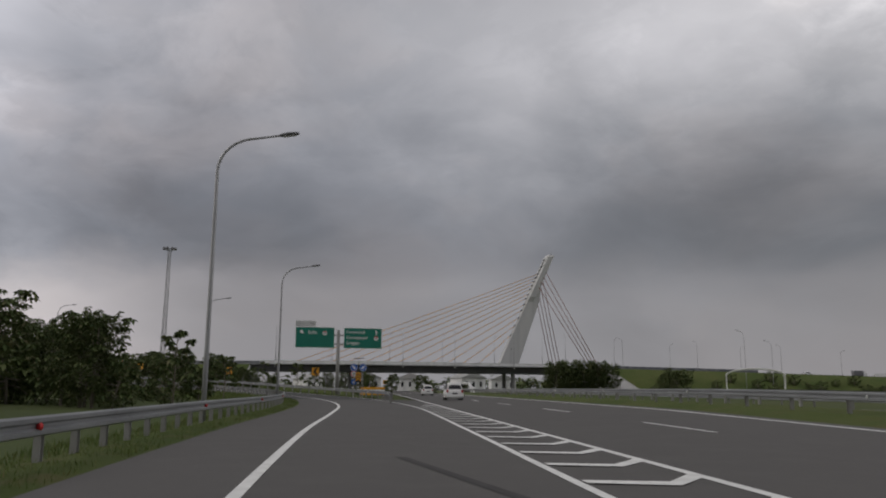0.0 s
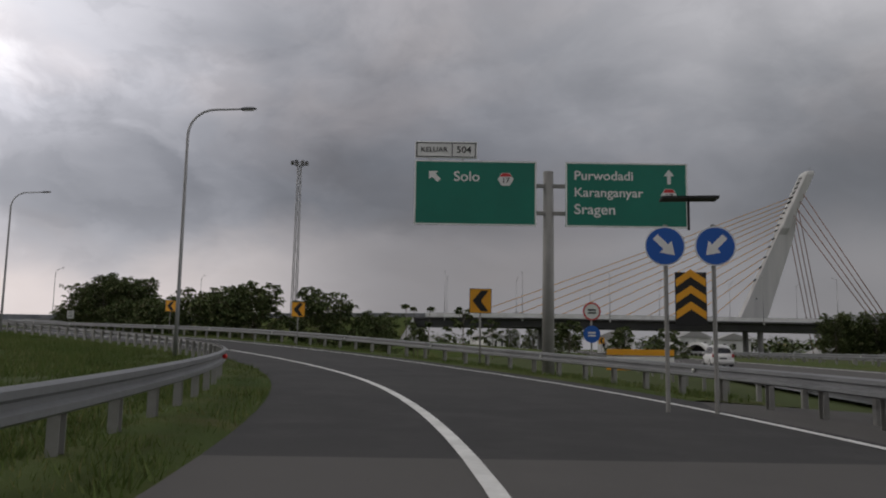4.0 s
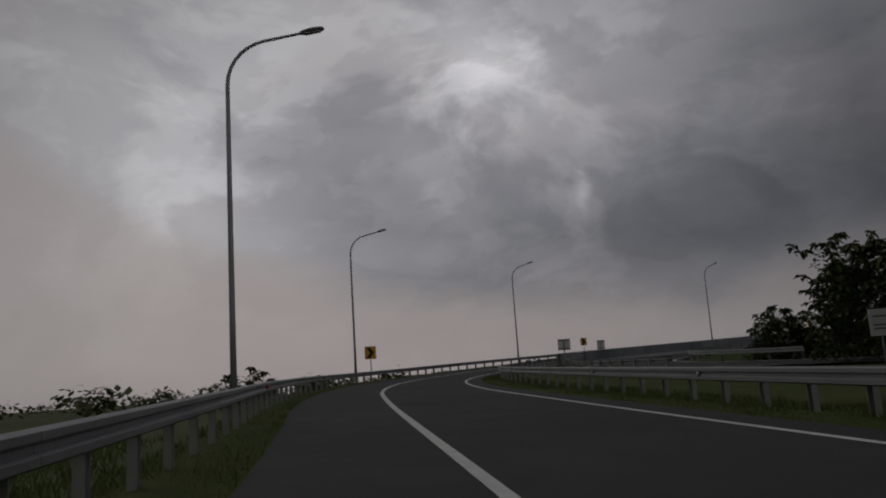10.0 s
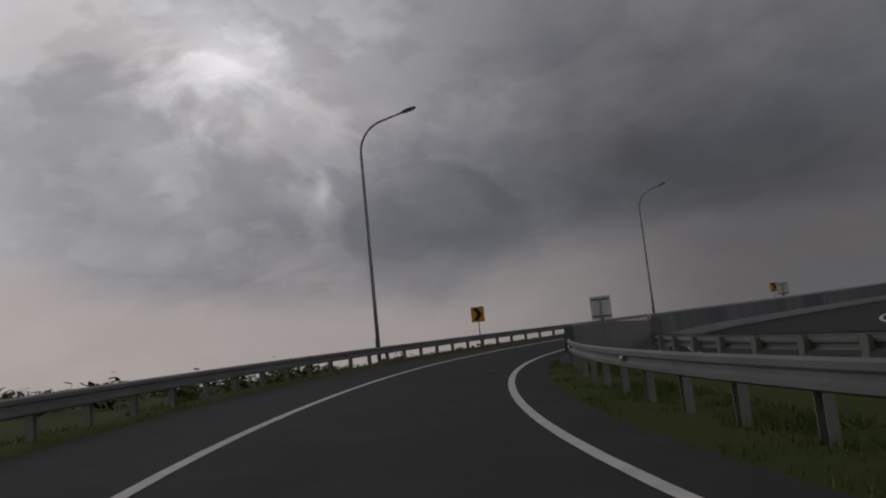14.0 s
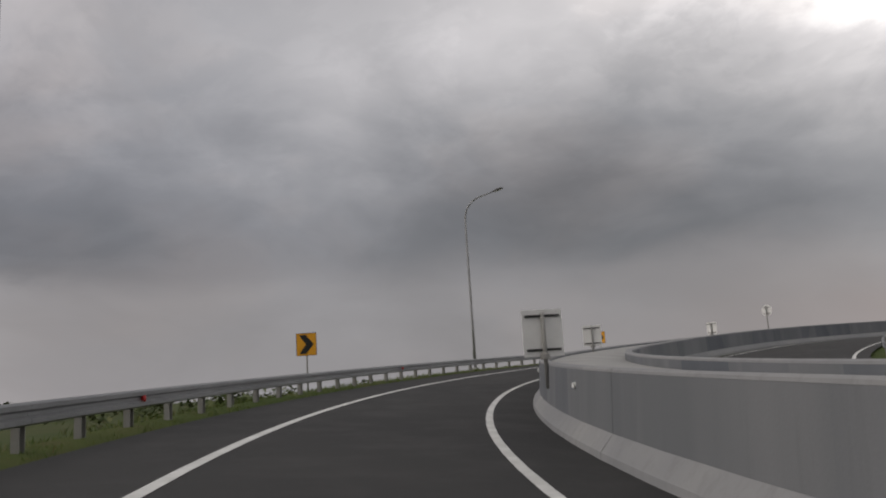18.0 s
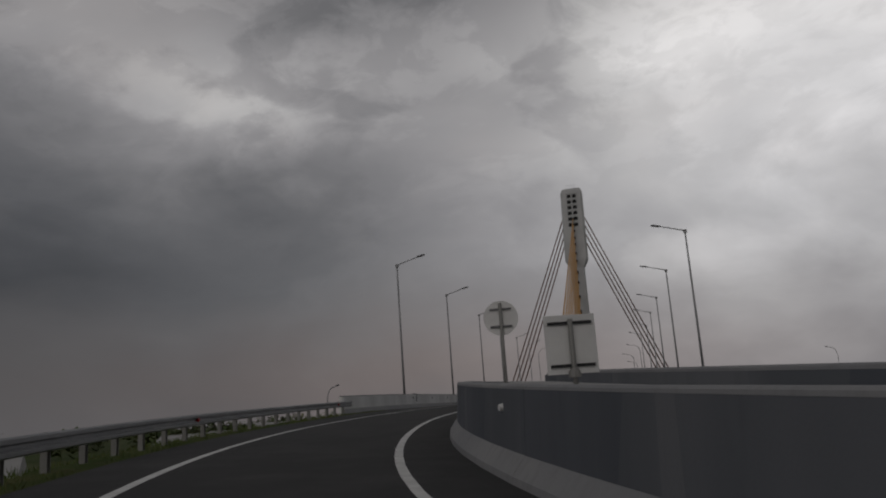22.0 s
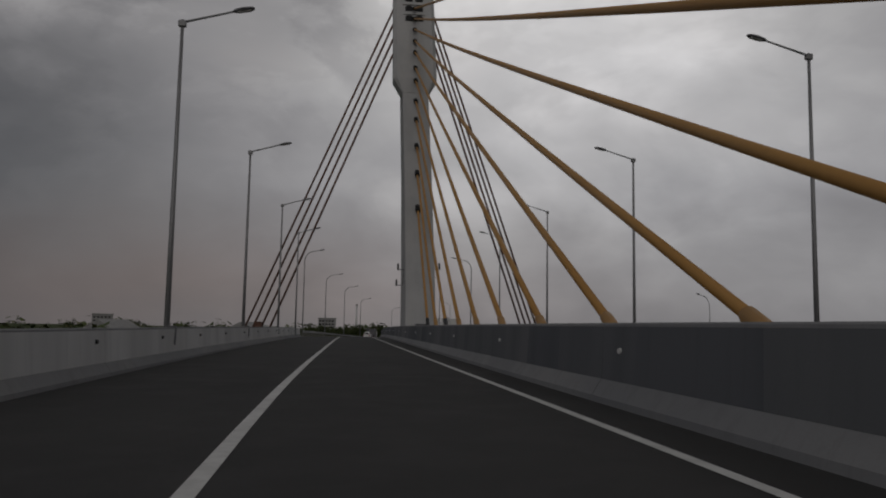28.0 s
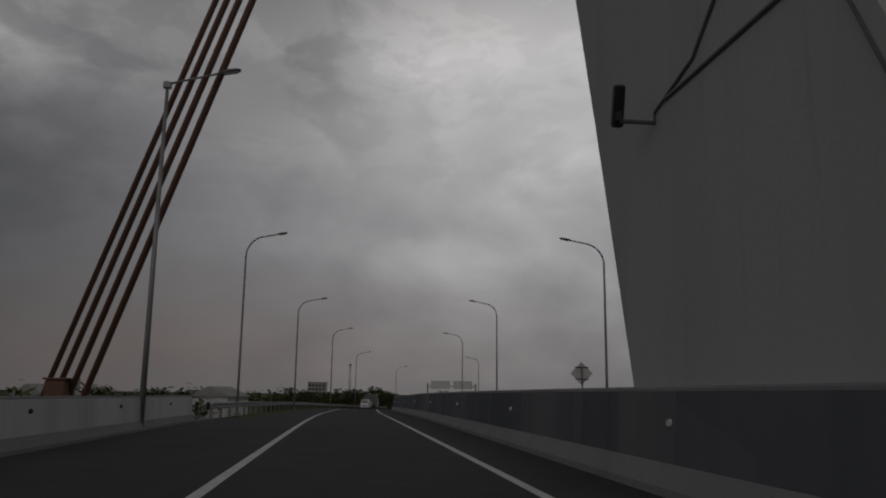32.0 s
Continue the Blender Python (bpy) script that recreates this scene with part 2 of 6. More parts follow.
def asphalt_paint(n, pos):
    big = n.ramp(noise_of(n, pos, 0.12, 3), [(0.35, (0.038, 0.0375, 0.038)), (0.65, (0.052, 0.051, 0.050))])
    patch = n.mix(n.ramp(noise_of(n, pos, 0.9, 5, 0.6), [(0.45, (0, 0, 0)), (0.75, (1, 1, 1))]), big, (0.066, 0.064, 0.063))
    stone = n.ramp(n("ShaderNodeTexVoronoi", Vector=pos, Scale=70.0), [(0.05, (1, 1, 1)), (0.30, (0, 0, 0))])
    c = n.mix(n.math("MULTIPLY", stone, 0.30), patch, (0.13, 0.126, 0.122))
    blot = n.ramp(noise_of(n, pos, 2.6, 6, 0.7), [(0.60, (0, 0, 0)), (0.78, (1, 1, 1))])
    c = n.mix(n.math("MULTIPLY", blot, 0.45), c, (0.030, 0.030, 0.031))
    return n.mix(n.math("MULTIPLY", noise_of(n, pos, 60.0, 2.0, 0.8), 0.45), c, (0.034, 0.034, 0.035))


ASPHALT = material("asphalt", asphalt_paint, rough=0.86, spec=0.25,
                   bump=lambda n, p: (noise_of(n, p, 45.0, 3, 0.8), 0.35, 0.01))
# lighter, browner asphalt of the motorway, the gore and the diverging lane
PALEASPHALT = material("pale_asphalt", lambda n, p: n.mix(0.40, asphalt_paint(n, p), (0.160, 0.150, 0.141)), rough=0.88, spec=0.25,
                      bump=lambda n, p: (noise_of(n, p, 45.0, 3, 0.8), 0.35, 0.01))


def line_paint(n, pos):
    worn = n.ramp(noise_of(n, pos, 2.2, 8, 0.7), [(0.40, (0.60, 0.60, 0.58)), (0.62, (0.74, 0.74, 0.72))])
    gone = n.ramp(noise_of(n, pos, 14.0, 5, 0.8), [(0.66, (0, 0, 0)), (0.80, (1, 1, 1))])
    return n.mix(n.math("MULTIPLY", gone, 0.6), worn, (0.22, 0.22, 0.21))


LINE = material("road_paint", line_paint, rough=0.7)
CONCRETE = material("concrete", two_scale((0.34, 0.34, 0.335), (0.42, 0.415, 0.405), (0.27, 0.268, 0.26), 9.0, 0.5, 0.55), rough=0.9, spec=0.2,
                    bump=lambda n, p: (noise_of(n, p, 18.0, 4, 0.7), 0.25, 0.01))


def stained_concrete(n, pos):
    base = n.mix(n.ramp(noise_of(n, pos, 0.35), [(0.35, (0, 0, 0)), (0.65, (1, 1, 1))]), (0.27, 0.275, 0.285), (0.335, 0.335, 0.335))
    st = n("ShaderNodeMapping", Vector=pos, Scale=(3.0, 3.0, 0.35))
    run = n.ramp(noise_of(n, st, 1.4, 6, 0.65), [(0.5, (0, 0, 0)), (0.8, (1, 1, 1))])
    base = n.mix(n.math("MULTIPLY", run, 0.45), base, (0.16, 0.16, 0.155))
    return n.mix(n.math("MULTIPLY", noise_of(n, pos, 22.0, 3, 0.7), 0.35), base, (0.22, 0.22, 0.215))


def painted_face(light, mid, dark):
    """Paint with dirty runs down the face, broad smudges and fine specks."""
    def paint(n, pos):
        wide = n("ShaderNodeMapping", Vector=pos, Scale=(0.55, 0.55, 0.06))
        c = n.mix(n.ramp(noise_of(n, wide, 1.0, 3, 0.5), [(0.40, (0, 0, 0)), (0.62, (1, 1, 1))]), light, mid)
        thin = n("ShaderNodeMapping", Vector=pos, Scale=(3.2, 3.2, 0.22))
        c = n.mix(n.math("MULTIPLY", n.ramp(noise_of(n, thin, 1.3, 6, 0.65), [(0.55, (0, 0, 0)), (0.85, (1, 1, 1))]), 0.34), c, dark)
        return n.mix(n.math("MULTIPLY", noise_of(n, pos, 24.0, 3, 0.75), 0.3), c, mid)
    return paint


def patched_face(n, pos):
    """Barrier paint renewed in strips of differing age, with upright edges."""
    # base darker and bluer than toe and cap: the upright face's shade, as colour
    c = painted_face((0.195, 0.202, 0.214), (0.148, 0.158, 0.170), (0.10, 0.106, 0.112))(n, pos)
    plan = n("ShaderNodeMapping", Vector=pos, Scale=(0.34, 0.34, 0.02))
    cell = n("ShaderNodeTexVoronoi", out=1, Vector=plan, Scale=1.0)
    tone = n.ramp(cell, [(0.15, (0.74, 0.76, 0.80)), (0.5, (0.95, 0.95, 0.95)), (0.85, (1.16, 1.14, 1.10))])
    return n.mix(1.0, c, tone, "MULTIPLY")


# wall face with its shade in the colour, plus the paint patches
BARRIERFACE = material("patched_shaded_face", patched_face, rough=0.8, spec=0.25,
                       bump=lambda n, p: (noise_of(n, p, 30.0, 4), 0.2, 0.01))
BARRIER = material("weathered_concrete", stained_concrete, rough=0.9, spec=0.2,
                   bump=lambda n, p: (noise_of(n, p, 14.0, 5, 0.7), 0.3, 0.012))
WHITEWALL = material("whitewashed_concrete", painted_face((0.78, 0.78, 0.77), (0.63, 0.63, 0.62), (0.28, 0.28, 0.275)), rough=0.85,
                     bump=lambda n, p: (noise_of(n, p, 26.0, 4), 0.2, 0.01))
TOWER = material("tower_concrete", painted_face((0.56, 0.56, 0.55), (0.48, 0.485, 0.48), (0.30, 0.30, 0.29)), rough=0.88, spec=0.2,
                 bump=lambda n, p: (noise_of(n, p, 12.0, 5), 0.25, 0.02))
DARKGIRDER = material("girder_paint", two_scale((0.10, 0.10, 0.11), (0.14, 0.14, 0.14), (0.07, 0.07, 0.07), 3.0, 0.3), rough=0.7)
GALV = material("galvanised_steel", two_scale((0.24, 0.25, 0.26), (0.31, 0.32, 0.33), (0.16, 0.155, 0.15), 12.0, 0.6, 0.55),
                rough=lambda n, p: n("ShaderNodeMapRange", Value=noise_of(n, p, 5.0), **{"To__Min": 0.42, "To__Max": 0.62}), metal=0.55, spec=0.4)
POSTSTEEL = material("post_steel", two_scale((0.26, 0.26, 0.25), (0.32, 0.32, 0.31), (0.18, 0.165, 0.14), 14.0, 1.2, 0.5), rough=0.6, metal=0.25)
LAMPSTEEL = material("lamp_steel", two_scale((0.31, 0.315, 0.32), (0.38, 0.38, 0.385), (0.22, 0.22, 0.22), 8.0, 0.5), rough=0.5, metal=0.4)
HEADGREY = material("lamp_head_grey", two_scale((0.16, 0.16, 0.17), (0.20, 0.20, 0.21), (0.12, 0.12, 0.12), 9.0, 2.0), rough=0.5, metal=0.2)
GLASSY = material("lamp_glass", (0.55, 0.55, 0.53), rough=0.25, spec=0.5)
GOLD = material("cable_sheath", two_scale((0.56, 0.30, 0.088), (0.62, 0.34, 0.105), (0.40, 0.21, 0.065), 7.0, 0.4, 0.4), rough=0.55, spec=0.35,
                bump=lambda n, p: (noise_of(n, p, 10.0), 0.15, 0.01))
RUST = material("backstay_sheath", two_scale((0.17, 0.085, 0.06), (0.21, 0.11, 0.08), (0.12, 0.07, 0.05), 6.0, 0.4, 0.4), rough=0.55)
BLACK = material("black_rubber", two_scale((0.018, 0.018, 0.02), (0.03, 0.03, 0.03), (0.05, 0.05, 0.05), 12.0, 2.0, 0.3), rough=0.55)
# near black in place of shade in slots and canopy; also the cable collars
DARKHOLE = material("recess_shade_and_collar", (0.03, 0.03, 0.03), rough=0.9)
RED = material("red_reflector", (0.55, 0.02, 0.02), rough=0.3, spec=0.6)
WHITEREF = material("white_reflector", (0.75, 0.75, 0.73), rough=0.3, spec=0.6)
YELLOW = material("sign_yellow", two_scale((0.80, 0.36, 0.015), (0.86, 0.40, 0.02), (0.6, 0.28, 0.03), 8.0, 1.5, 0.3), rough=0.45, spec=0.4)
RUBBERMARK = material("rubber_on_asphalt", two_scale((0.028, 0.027, 0.027), (0.045, 0.043, 0.042), (0.055, 0.053, 0.05), 30.0, 1.2, 0.7), rough=0.85)
SIGNBLACK = material("sign_black", (0.02, 0.02, 0.02), rough=0.5)
GREEN = material("sign_green", two_scale((0.002, 0.165, 0.112), (0.002, 0.19, 0.128), (0.008, 0.125, 0.09), 3.0, 0.7, 0.35), rough=0.4, spec=0.45)
SIGNWHITE = material("sign_white", two_scale((0.72, 0.72, 0.70), (0.8, 0.8, 0.78), (0.6, 0.6, 0.57), 6.0, 1.0, 0.3), rough=0.5)
SIGNBLUE = material("sign_blue", (0.012, 0.10, 0.42), rough=0.4, spec=0.4)
SIGNBACK = material("sign_back_aluminium", two_scale((0.74, 0.74, 0.73), (0.82, 0.82, 0.80), (0.55, 0.55, 0.53), 5.0, 1.1, 0.45), rough=0.42, metal=0.35)


def grass_paint(n, pos):
    big = n.ramp(noise_of(n, pos, 0.09, 3), [(0.35, (0.075, 0.108, 0.030)), (0.65, (0.118, 0.138, 0.046))])
    dry = n.mix(n.ramp(noise_of(n, pos, 0.8, 6, 0.65), [(0.5, (0, 0, 0)), (0.75, (1, 1, 1))]), big, (0.150, 0.130, 0.062))
    return n.mix(n.math("MULTIPLY", noise_of(n, pos, 25.0, 3, 0.8), 0.6), dry, (0.028, 0.045, 0.012))


GRASS = material("grass_ground", grass_paint, rough=0.95, spec=0.1, bump=lambda n, p: (noise_of(n, p, 9.0, 6, 0.8), 0.8, 0.06))


def blade_paint(n, pos):
    rnd = n("ShaderNodeNewGeometry", out=8)
    c = n.ramp(rnd, [(0.0, (0.066, 0.105, 0.024)), (0.5, (0.112, 0.152, 0.038)), (0.85, (0.165, 0.175, 0.058)), (1.0, (0.19, 0.16, 0.075))])
    return n.mix(n.ramp(noise_of(n, pos, 0.35, 3), [(0.4, (0, 0, 0)), (0.7, (1, 1, 1))]), c, (0.075, 0.115, 0.026))


BLADE = material("grass_blade", blade_paint, rough=0.7, spec=0.2)
FIELD = material("field", two_scale((0.06, 0.085, 0.025), (0.10, 0.105, 0.045), (0.035, 0.05, 0.018), 0.5, 0.012, 0.6), rough=0.95, spec=0.1)


def leaf_paint(n, pos):
    rnd = n("ShaderNodeNewGeometry", out=8)
    return n.ramp(rnd, [(0.0, (0.052, 0.075, 0.028)), (0.5, (0.092, 0.122, 0.044)), (0.85, (0.130, 0.150, 0.062)), (1.0, (0.16, 0.150, 0.078))])


LEAF = material("leaf", leaf_paint, rough=0.75, spec=0.18)
BARK = material("bark", two_scale((0.16, 0.14, 0.11), (0.24, 0.21, 0.17), (0.09, 0.08, 0.06), 14.0, 1.5, 0.6), rough=0.95)
CARWHITE = material("car_paint_white", (0.72, 0.72, 0.71), rough=0.3, spec=0.5)
CARGLASS = material("car_glass", (0.02, 0.02, 0.025), rough=0.1, spec=0.6)
TAIL = material("tail_light", (0.35, 0.02, 0.02), rough=0.3)


# ---------------------------------------------------------------- the ramp's alignment
# station (m), heading (degrees to the left of +y)
HEADINGS = ((-80, 8.7), (0, 8.7), (15, 7.5), (30, 6.72), (45, 8.15), (60, 13.51), (75, 22.45), (90, 32.97), (105, 45.0),
            (120, 55.74), (135, 61.67), (150, 62.53), (165, 59.8), (180, 56.05), (195, 50.17), (210, 41.19), (225, 30.11),
            (240, 16.24), (255, 2.19), (270, -10.24), (285, -22.71), (300, -35.96), (315, -49.29), (330, -61.0), (345, -69.98),
            (360, -73.62), (375, -73.3), (390, -73.16), (405, -74.08), (420, -74.5), (490, -74.5), (530, -76.5), (570, -80), (620, -86), (700, -98), (950, -122))
LEVELS = ((-80, 0.0), (30, 0.0), (60, 0.08), (90, 0.51), (120, 1.39), (150, 2.38), (180, 3.19), (210, 3.94), (240, 4.99), (270, 6.02),
          (300, 7.16), (330, 8.28), (360, 8.87), (390, 9.05), (420, 9.1), (460, 9.1), (490, 9.0), (540, 8.4), (600, 7.2), (700, 4.8), (820, 2.2), (950, 0.6))
BANKS = ((-80, 0), (0, 0.0), (60, -0.7), (90, -1.0), (120, 2.5), (150, -0.2), (180, -0.6), (210, -1.1), (240, -2.6), (270, -4.1), (300, -3.8), (330, -0.4),
         (360, -0.6), (390, 0.3), (950, 0.3))
LINE_L = ((-80, -1.4), (0, -1.3), (25, -1.0), (40, -0.5), (55, 0.2), (70, 0.9), (85, 1.2), (100, 0.9), (115, 1.1), (130, 1.15), (145, 1.45), (155, 1.4),
          (165, 0.95), (175, 0.2), (185, -0.8), (195, -1.6), (210, -2.4), (225, -2.0), (245, -1.9), (265, -1.75), (285, -1.6), (300, -1.55), (320, -1.9),
          (335, -1.8), (350, -1.6), (380, -1.1), (400, -1.3), (425, -1.45), (450, -1.65), (480, -1.85), (950, -1.85))
LINE_R = ((-80, 2.4), (0, 2.45), (20, 3.6), (40, 4.4), (60, 5.5), (82, 6.8), (95, 6.3), (110, 5.4), (130, 5.5), (145, 6.4), (158, 5.9), (170, 5.1), (183, 3.7),
          (197, 2.5), (212, 1.9), (250, 2.0), (280, 2.2), (300, 2.0), (320, 1.7), (332, 2.3), (345, 2.7), (380, 3.1), (400, 3.1), (425, 2.75), (450, 2.4),
          (480, 2.2), (950, 2.2))
RAIL_L = ((-80, -4.7), (12, -4.65), (28, -4.55), (42, -4.1), (50, -3.85), (70, -2.9), (86, -2.4), (100, -2.6), (128, -2.5), (155, -2.35), (164, -2.65),
          (174, -3.7), (190, -5.2), (205, -6.1), (222, -5.8), (245, -4.9), (258, -4.4), (285, -4.0), (326, -3.9), (345, -4.6), (356, -5.35), (364, -5.4))
RAIL_LIFT = ((-80, 0.0), (30, -0.02), (45, -0.06), (70, -0.05), (100, -0.02), (128, 0.04), (150, 0.15), (165, 0.16), (190, 0.08), (205, 0.02), (235, -0.03), (258, -0.08), (310, -0.10), (335, -0.04), (364, 0.0))
WALL_TALL = ((228, 0.90), (320, 0.89), (345, 0.93), (372, 1.0), (950, 1.0))
DECK_EDGE = ((350, -0.3), (356, -0.1), (362, 0.2), (370, 0.45), (385, 0.5), (395, 0.3), (420, -0.3), (450, -0.65), (480, -0.95), (950, -0.95))      # drift of the left parapet
RAIL_R = ((60, 4.2), (66, 6.0), (76, 8.6), (90, 8.9), (101, 8.2), (116, 7.6), (135, 7.6), (150, 8.2), (165, 7.8), (180, 6.8), (192, 5.4), (200, 4.4), (213, 3.8), (232, 3.5))
WALL_R = ((228, 3.1), (266, 3.25), (290, 3.15), (312, 2.9), (325, 2.9), (337, 3.6), (350, 3.8), (385, 4.1), (415, 3.9), (445, 3.75), (950, 3.75))
EDGE_L = ((-80, 1.0), (150, 1.3), (170, 0.9), (250, 0.5), (364, 0.5))      # grass between the left rail and the asphalt
BRIDGE = (363.0, 489.0)
DECK_L, DECK_R, AXIS_U = -6.0, 16.6, 5.38

STEP = 1.0
_st = np.arange(-80.0, 950.01, STEP)


def table(rows, s):
    a = np.array(rows, float)
    return np.interp(s, a[:, 0], a[:, 1])


def smooth(rows, s, reach=6.0):
    """The table's value at s, rounded over a few metres."""
    k = np.linspace(-1, 1, 9)
    w = 1 - np.abs(k) * 0.8
    return float(sum(table(rows, s + reach * a) * b for a, b in zip(k, w)) / w.sum())


_hd = np.radians(table(HEADINGS, _st))
_ex = np.concatenate([[0], np.cumsum((-np.sin(_hd[1:]) - np.sin(_hd[:-1])) * STEP / 2)])
_ny = np.concatenate([[0], np.cumsum((np.cos(_hd[1:]) + np.cos(_hd[:-1])) * STEP / 2)])
_z0 = int(80 / STEP)
_ex, _ny = _ex - _ex[_z0], _ny - _ny[_z0]
_lv = np.array([smooth(LEVELS, s, 14.0) for s in _st])
_bk = np.radians([smooth(BANKS, s, 14.0) for s in _st])


def frame_at(s):
    """Place on the reference line, the way ahead and the way to the right, both level, and the bank."""
    h = np.interp(s, _st, _hd)
    p = Vector((np.interp(s, _st, _ex), np.interp(s, _st, _ny), np.interp(s, _st, _lv)))
    return p, Vector((-math.sin(h), math.cos(h), 0)), Vector((math.cos(h), math.sin(h), 0)), float(np.interp(s, _st, _bk))


def at(s, u, h=0.0):
    """The point u metres to the right of the reference line at station s, h above the road's plane."""
    p, ahead, right, b = frame_at(s)
    tilt = math.tan(b) * max(-6.5, min(9.0, u))
    return p + right * u + Vector((0, 0, tilt + h))


def facing(s, u, h=0.0, turn=0.0):
    """A pose at that point, upright, with its -y towards the traffic that comes along the ramp."""
    p, ahead, right, b = frame_at(s)
    return Matrix.Translation(at(s, u, h)) @ Matrix.Rotation(math.atan2(-ahead.x, ahead.y) + radians(turn), 4, "Z")


# the motorway: its left edge line runs from M0 along MW
M_TURN = 5.0
M0 = Vector((4.4, 0, 0))
MW = Vector((-math.sin(radians(M_TURN)), math.cos(radians(M_TURN)), 0))
MR = Vector((MW.y, -MW.x, 0))


def mway(d, w, h=0.0):
    # crossfall: both carriageways rise towards the median
    fall = 0.028 * min(1.0, max(0.0, (d - 10.0) / 28.0))
    lift = fall * max(0.0, min(w, 10.3, (28.2 - w) * 10.3 / 11.0))
    return M0 + MW * d + MR * w + Vector((0, 0, h + lift))


def median_at(d, w, h=0.0):
    return mway(d, w, h + 0.24)


# ---------------------------------------------------------------- mesh helpers
def finish(name, bm, mat, smooth_shade=False):
    me = bpy.data.meshes.new(name)
    bm.normal_update()
    bm.to_mesh(me)
    bm.free()
    for m in (mat if isinstance(mat, (list, tuple)) else [mat]):
        me.materials.append(m)
    if smooth_shade:
        for p in me.polygons:
            p.use_smooth = True
    return me


def part(name, bm, mat, parent, label="", smooth_shade=False):
    ob = new(name, finish(name, bm, mat, smooth_shade))
    ob.parent = parent
    if label:
        tagged(ob, label)
    return ob


def shared(name, me, parent, m, label=""):
    ob = new(name, me)
    ob.parent, ob.matrix_basis = parent, m
    if label:
        tagged(ob, label)
    return ob


def thing(name, label, category, group="", kind="", m=None):
    ob = tagged(new(name), label, category, group, kind)
    if m is not None:
        ob.matrix_world = m
    return ob


def mesh_thing(name, bm, mat, label, category, kind="", group="", smooth_shade=False):
    return tagged(new(name, finish(name, bm, mat, smooth_shade)), label, category, group, kind)


def box(bm, x0, x1, y0, y1, z0, z1, bevel=0.0, m=None):
    vs = [bm.verts.new(v) for v in ((x0, y0, z0), (x1, y0, z0), (x1, y1, z0), (x0, y1, z0), (x0, y0, z1), (x1, y0, z1), (x1, y1, z1), (x0, y1, z1))]
    fs = [bm.faces.new([vs[i] for i in f]) for f in ((3, 2, 1, 0), (4, 5, 6, 7), (0, 1, 5, 4), (1, 2, 6, 5), (2, 3, 7, 6), (3, 0, 4, 7))]
    if bevel:
        es = list({e for f in fs for e in f.edges})
        vs = list({v for f in bmesh.ops.bevel(bm, geom=es, offset=bevel, segments=1, affect="EDGES")["faces"] for v in f.verts} | {v for v in vs if v.is_valid})
    if m is not None:
        for v in vs:
            v.co = m @ v.co
    return bm


def rings(bm, loops, close=True, caps=True):
    """Joins loops of points, one after the other, into a skin."""
    vl = [[bm.verts.new(p) for p in loop] for loop in loops]
    k = len(vl[0])
    for a, b in zip(vl, vl[1:]):
        for i in range(k if close else k - 1):
            j = (i + 1) % k
            bm.faces.new((a[i], a[j], b[j], b[i]))
    if caps and close:
        bm.faces.new(list(reversed(vl[0])))
        bm.faces.new(vl[-1])
    return bm


def tube(bm, points, radii, sides=8, caps=True):
    """A round pipe through the points."""
    pts = [Vector(p) for p in points]
    if not isinstance(radii, (list, tuple)):
        radii = [radii] * len(pts)
    loops, side = [], None
    for i, p in enumerate(pts):
        t = (pts[min(i + 1, len(pts) - 1)] - pts[max(i - 1, 0)]).normalized()
        if side is None:
            side = t.orthogonal().normalized()
        side = (side - t * side.dot(t)).normalized()
        up = t.cross(side)
        loops.append([p + (side * math.cos(a) + up * math.sin(a)) * radii[i] for a in (2 * math.pi * j / sides for j in range(sides))])
    return rings(bm, loops, True, caps)


def ribbon(bm, s0, s1, lines, step=2.0, place=at):
    """A strip along the road. lines: functions of s that give (u, h)."""
    n = max(1, int(round((s1 - s0) / step)))
    prev = None
    for i in range(n + 1):
        s = s0 + (s1 - s0) * i / n
        row = [bm.verts.new(place(s, *f(s))) for f in lines]
        if prev:
            for a, b, c, d in zip(prev, prev[1:], row[1:], row):
                bm.faces.new((a, b, c, d))
        prev = row
    return bm


def swept(bm, s0, s1, profile, base, step=2.0, place=at, caps=True):
    """A closed profile of (du, h), swept along the road at base(s)."""
    n = max(1, int(round((s1 - s0) / step)))
    loops = [[place(s, base(s) + du, h) for du, h in profile] for s in (s0 + (s1 - s0) * i / n for i in range(n + 1))]
    return rings(bm, loops, True, caps)


def lin(rows):
    return lambda s: smooth(rows, s)


line_l, line_r, rail_l, rail_r, wall_r = lin(LINE_L), lin(LINE_R), lin(RAIL_L), lin(RAIL_R), lin(WALL_R)


def asphalt_l(s):
    if s > BRIDGE[0]:
        return DECK_L + 0.55 + smooth(DECK_EDGE, s) if s < BRIDGE[1] else line_l(s) - 3.2
    return rail_l(s) + smooth(EDGE_L, s)


def asphalt_r(s):
    if s < 78:
        return line_r(s) + 0.3
    if s < 232:
        return min(line_r(s) + 0.9, rail_r(s) - 0.4)
    return wall_r(s) + 0.05


def other_mid(s):
    """Middle of the carriageway beside the ramp; it comes in from the right."""
    return 10.9 + (max(0.0, 232 - s) / 9.0) ** 2 * 0.55


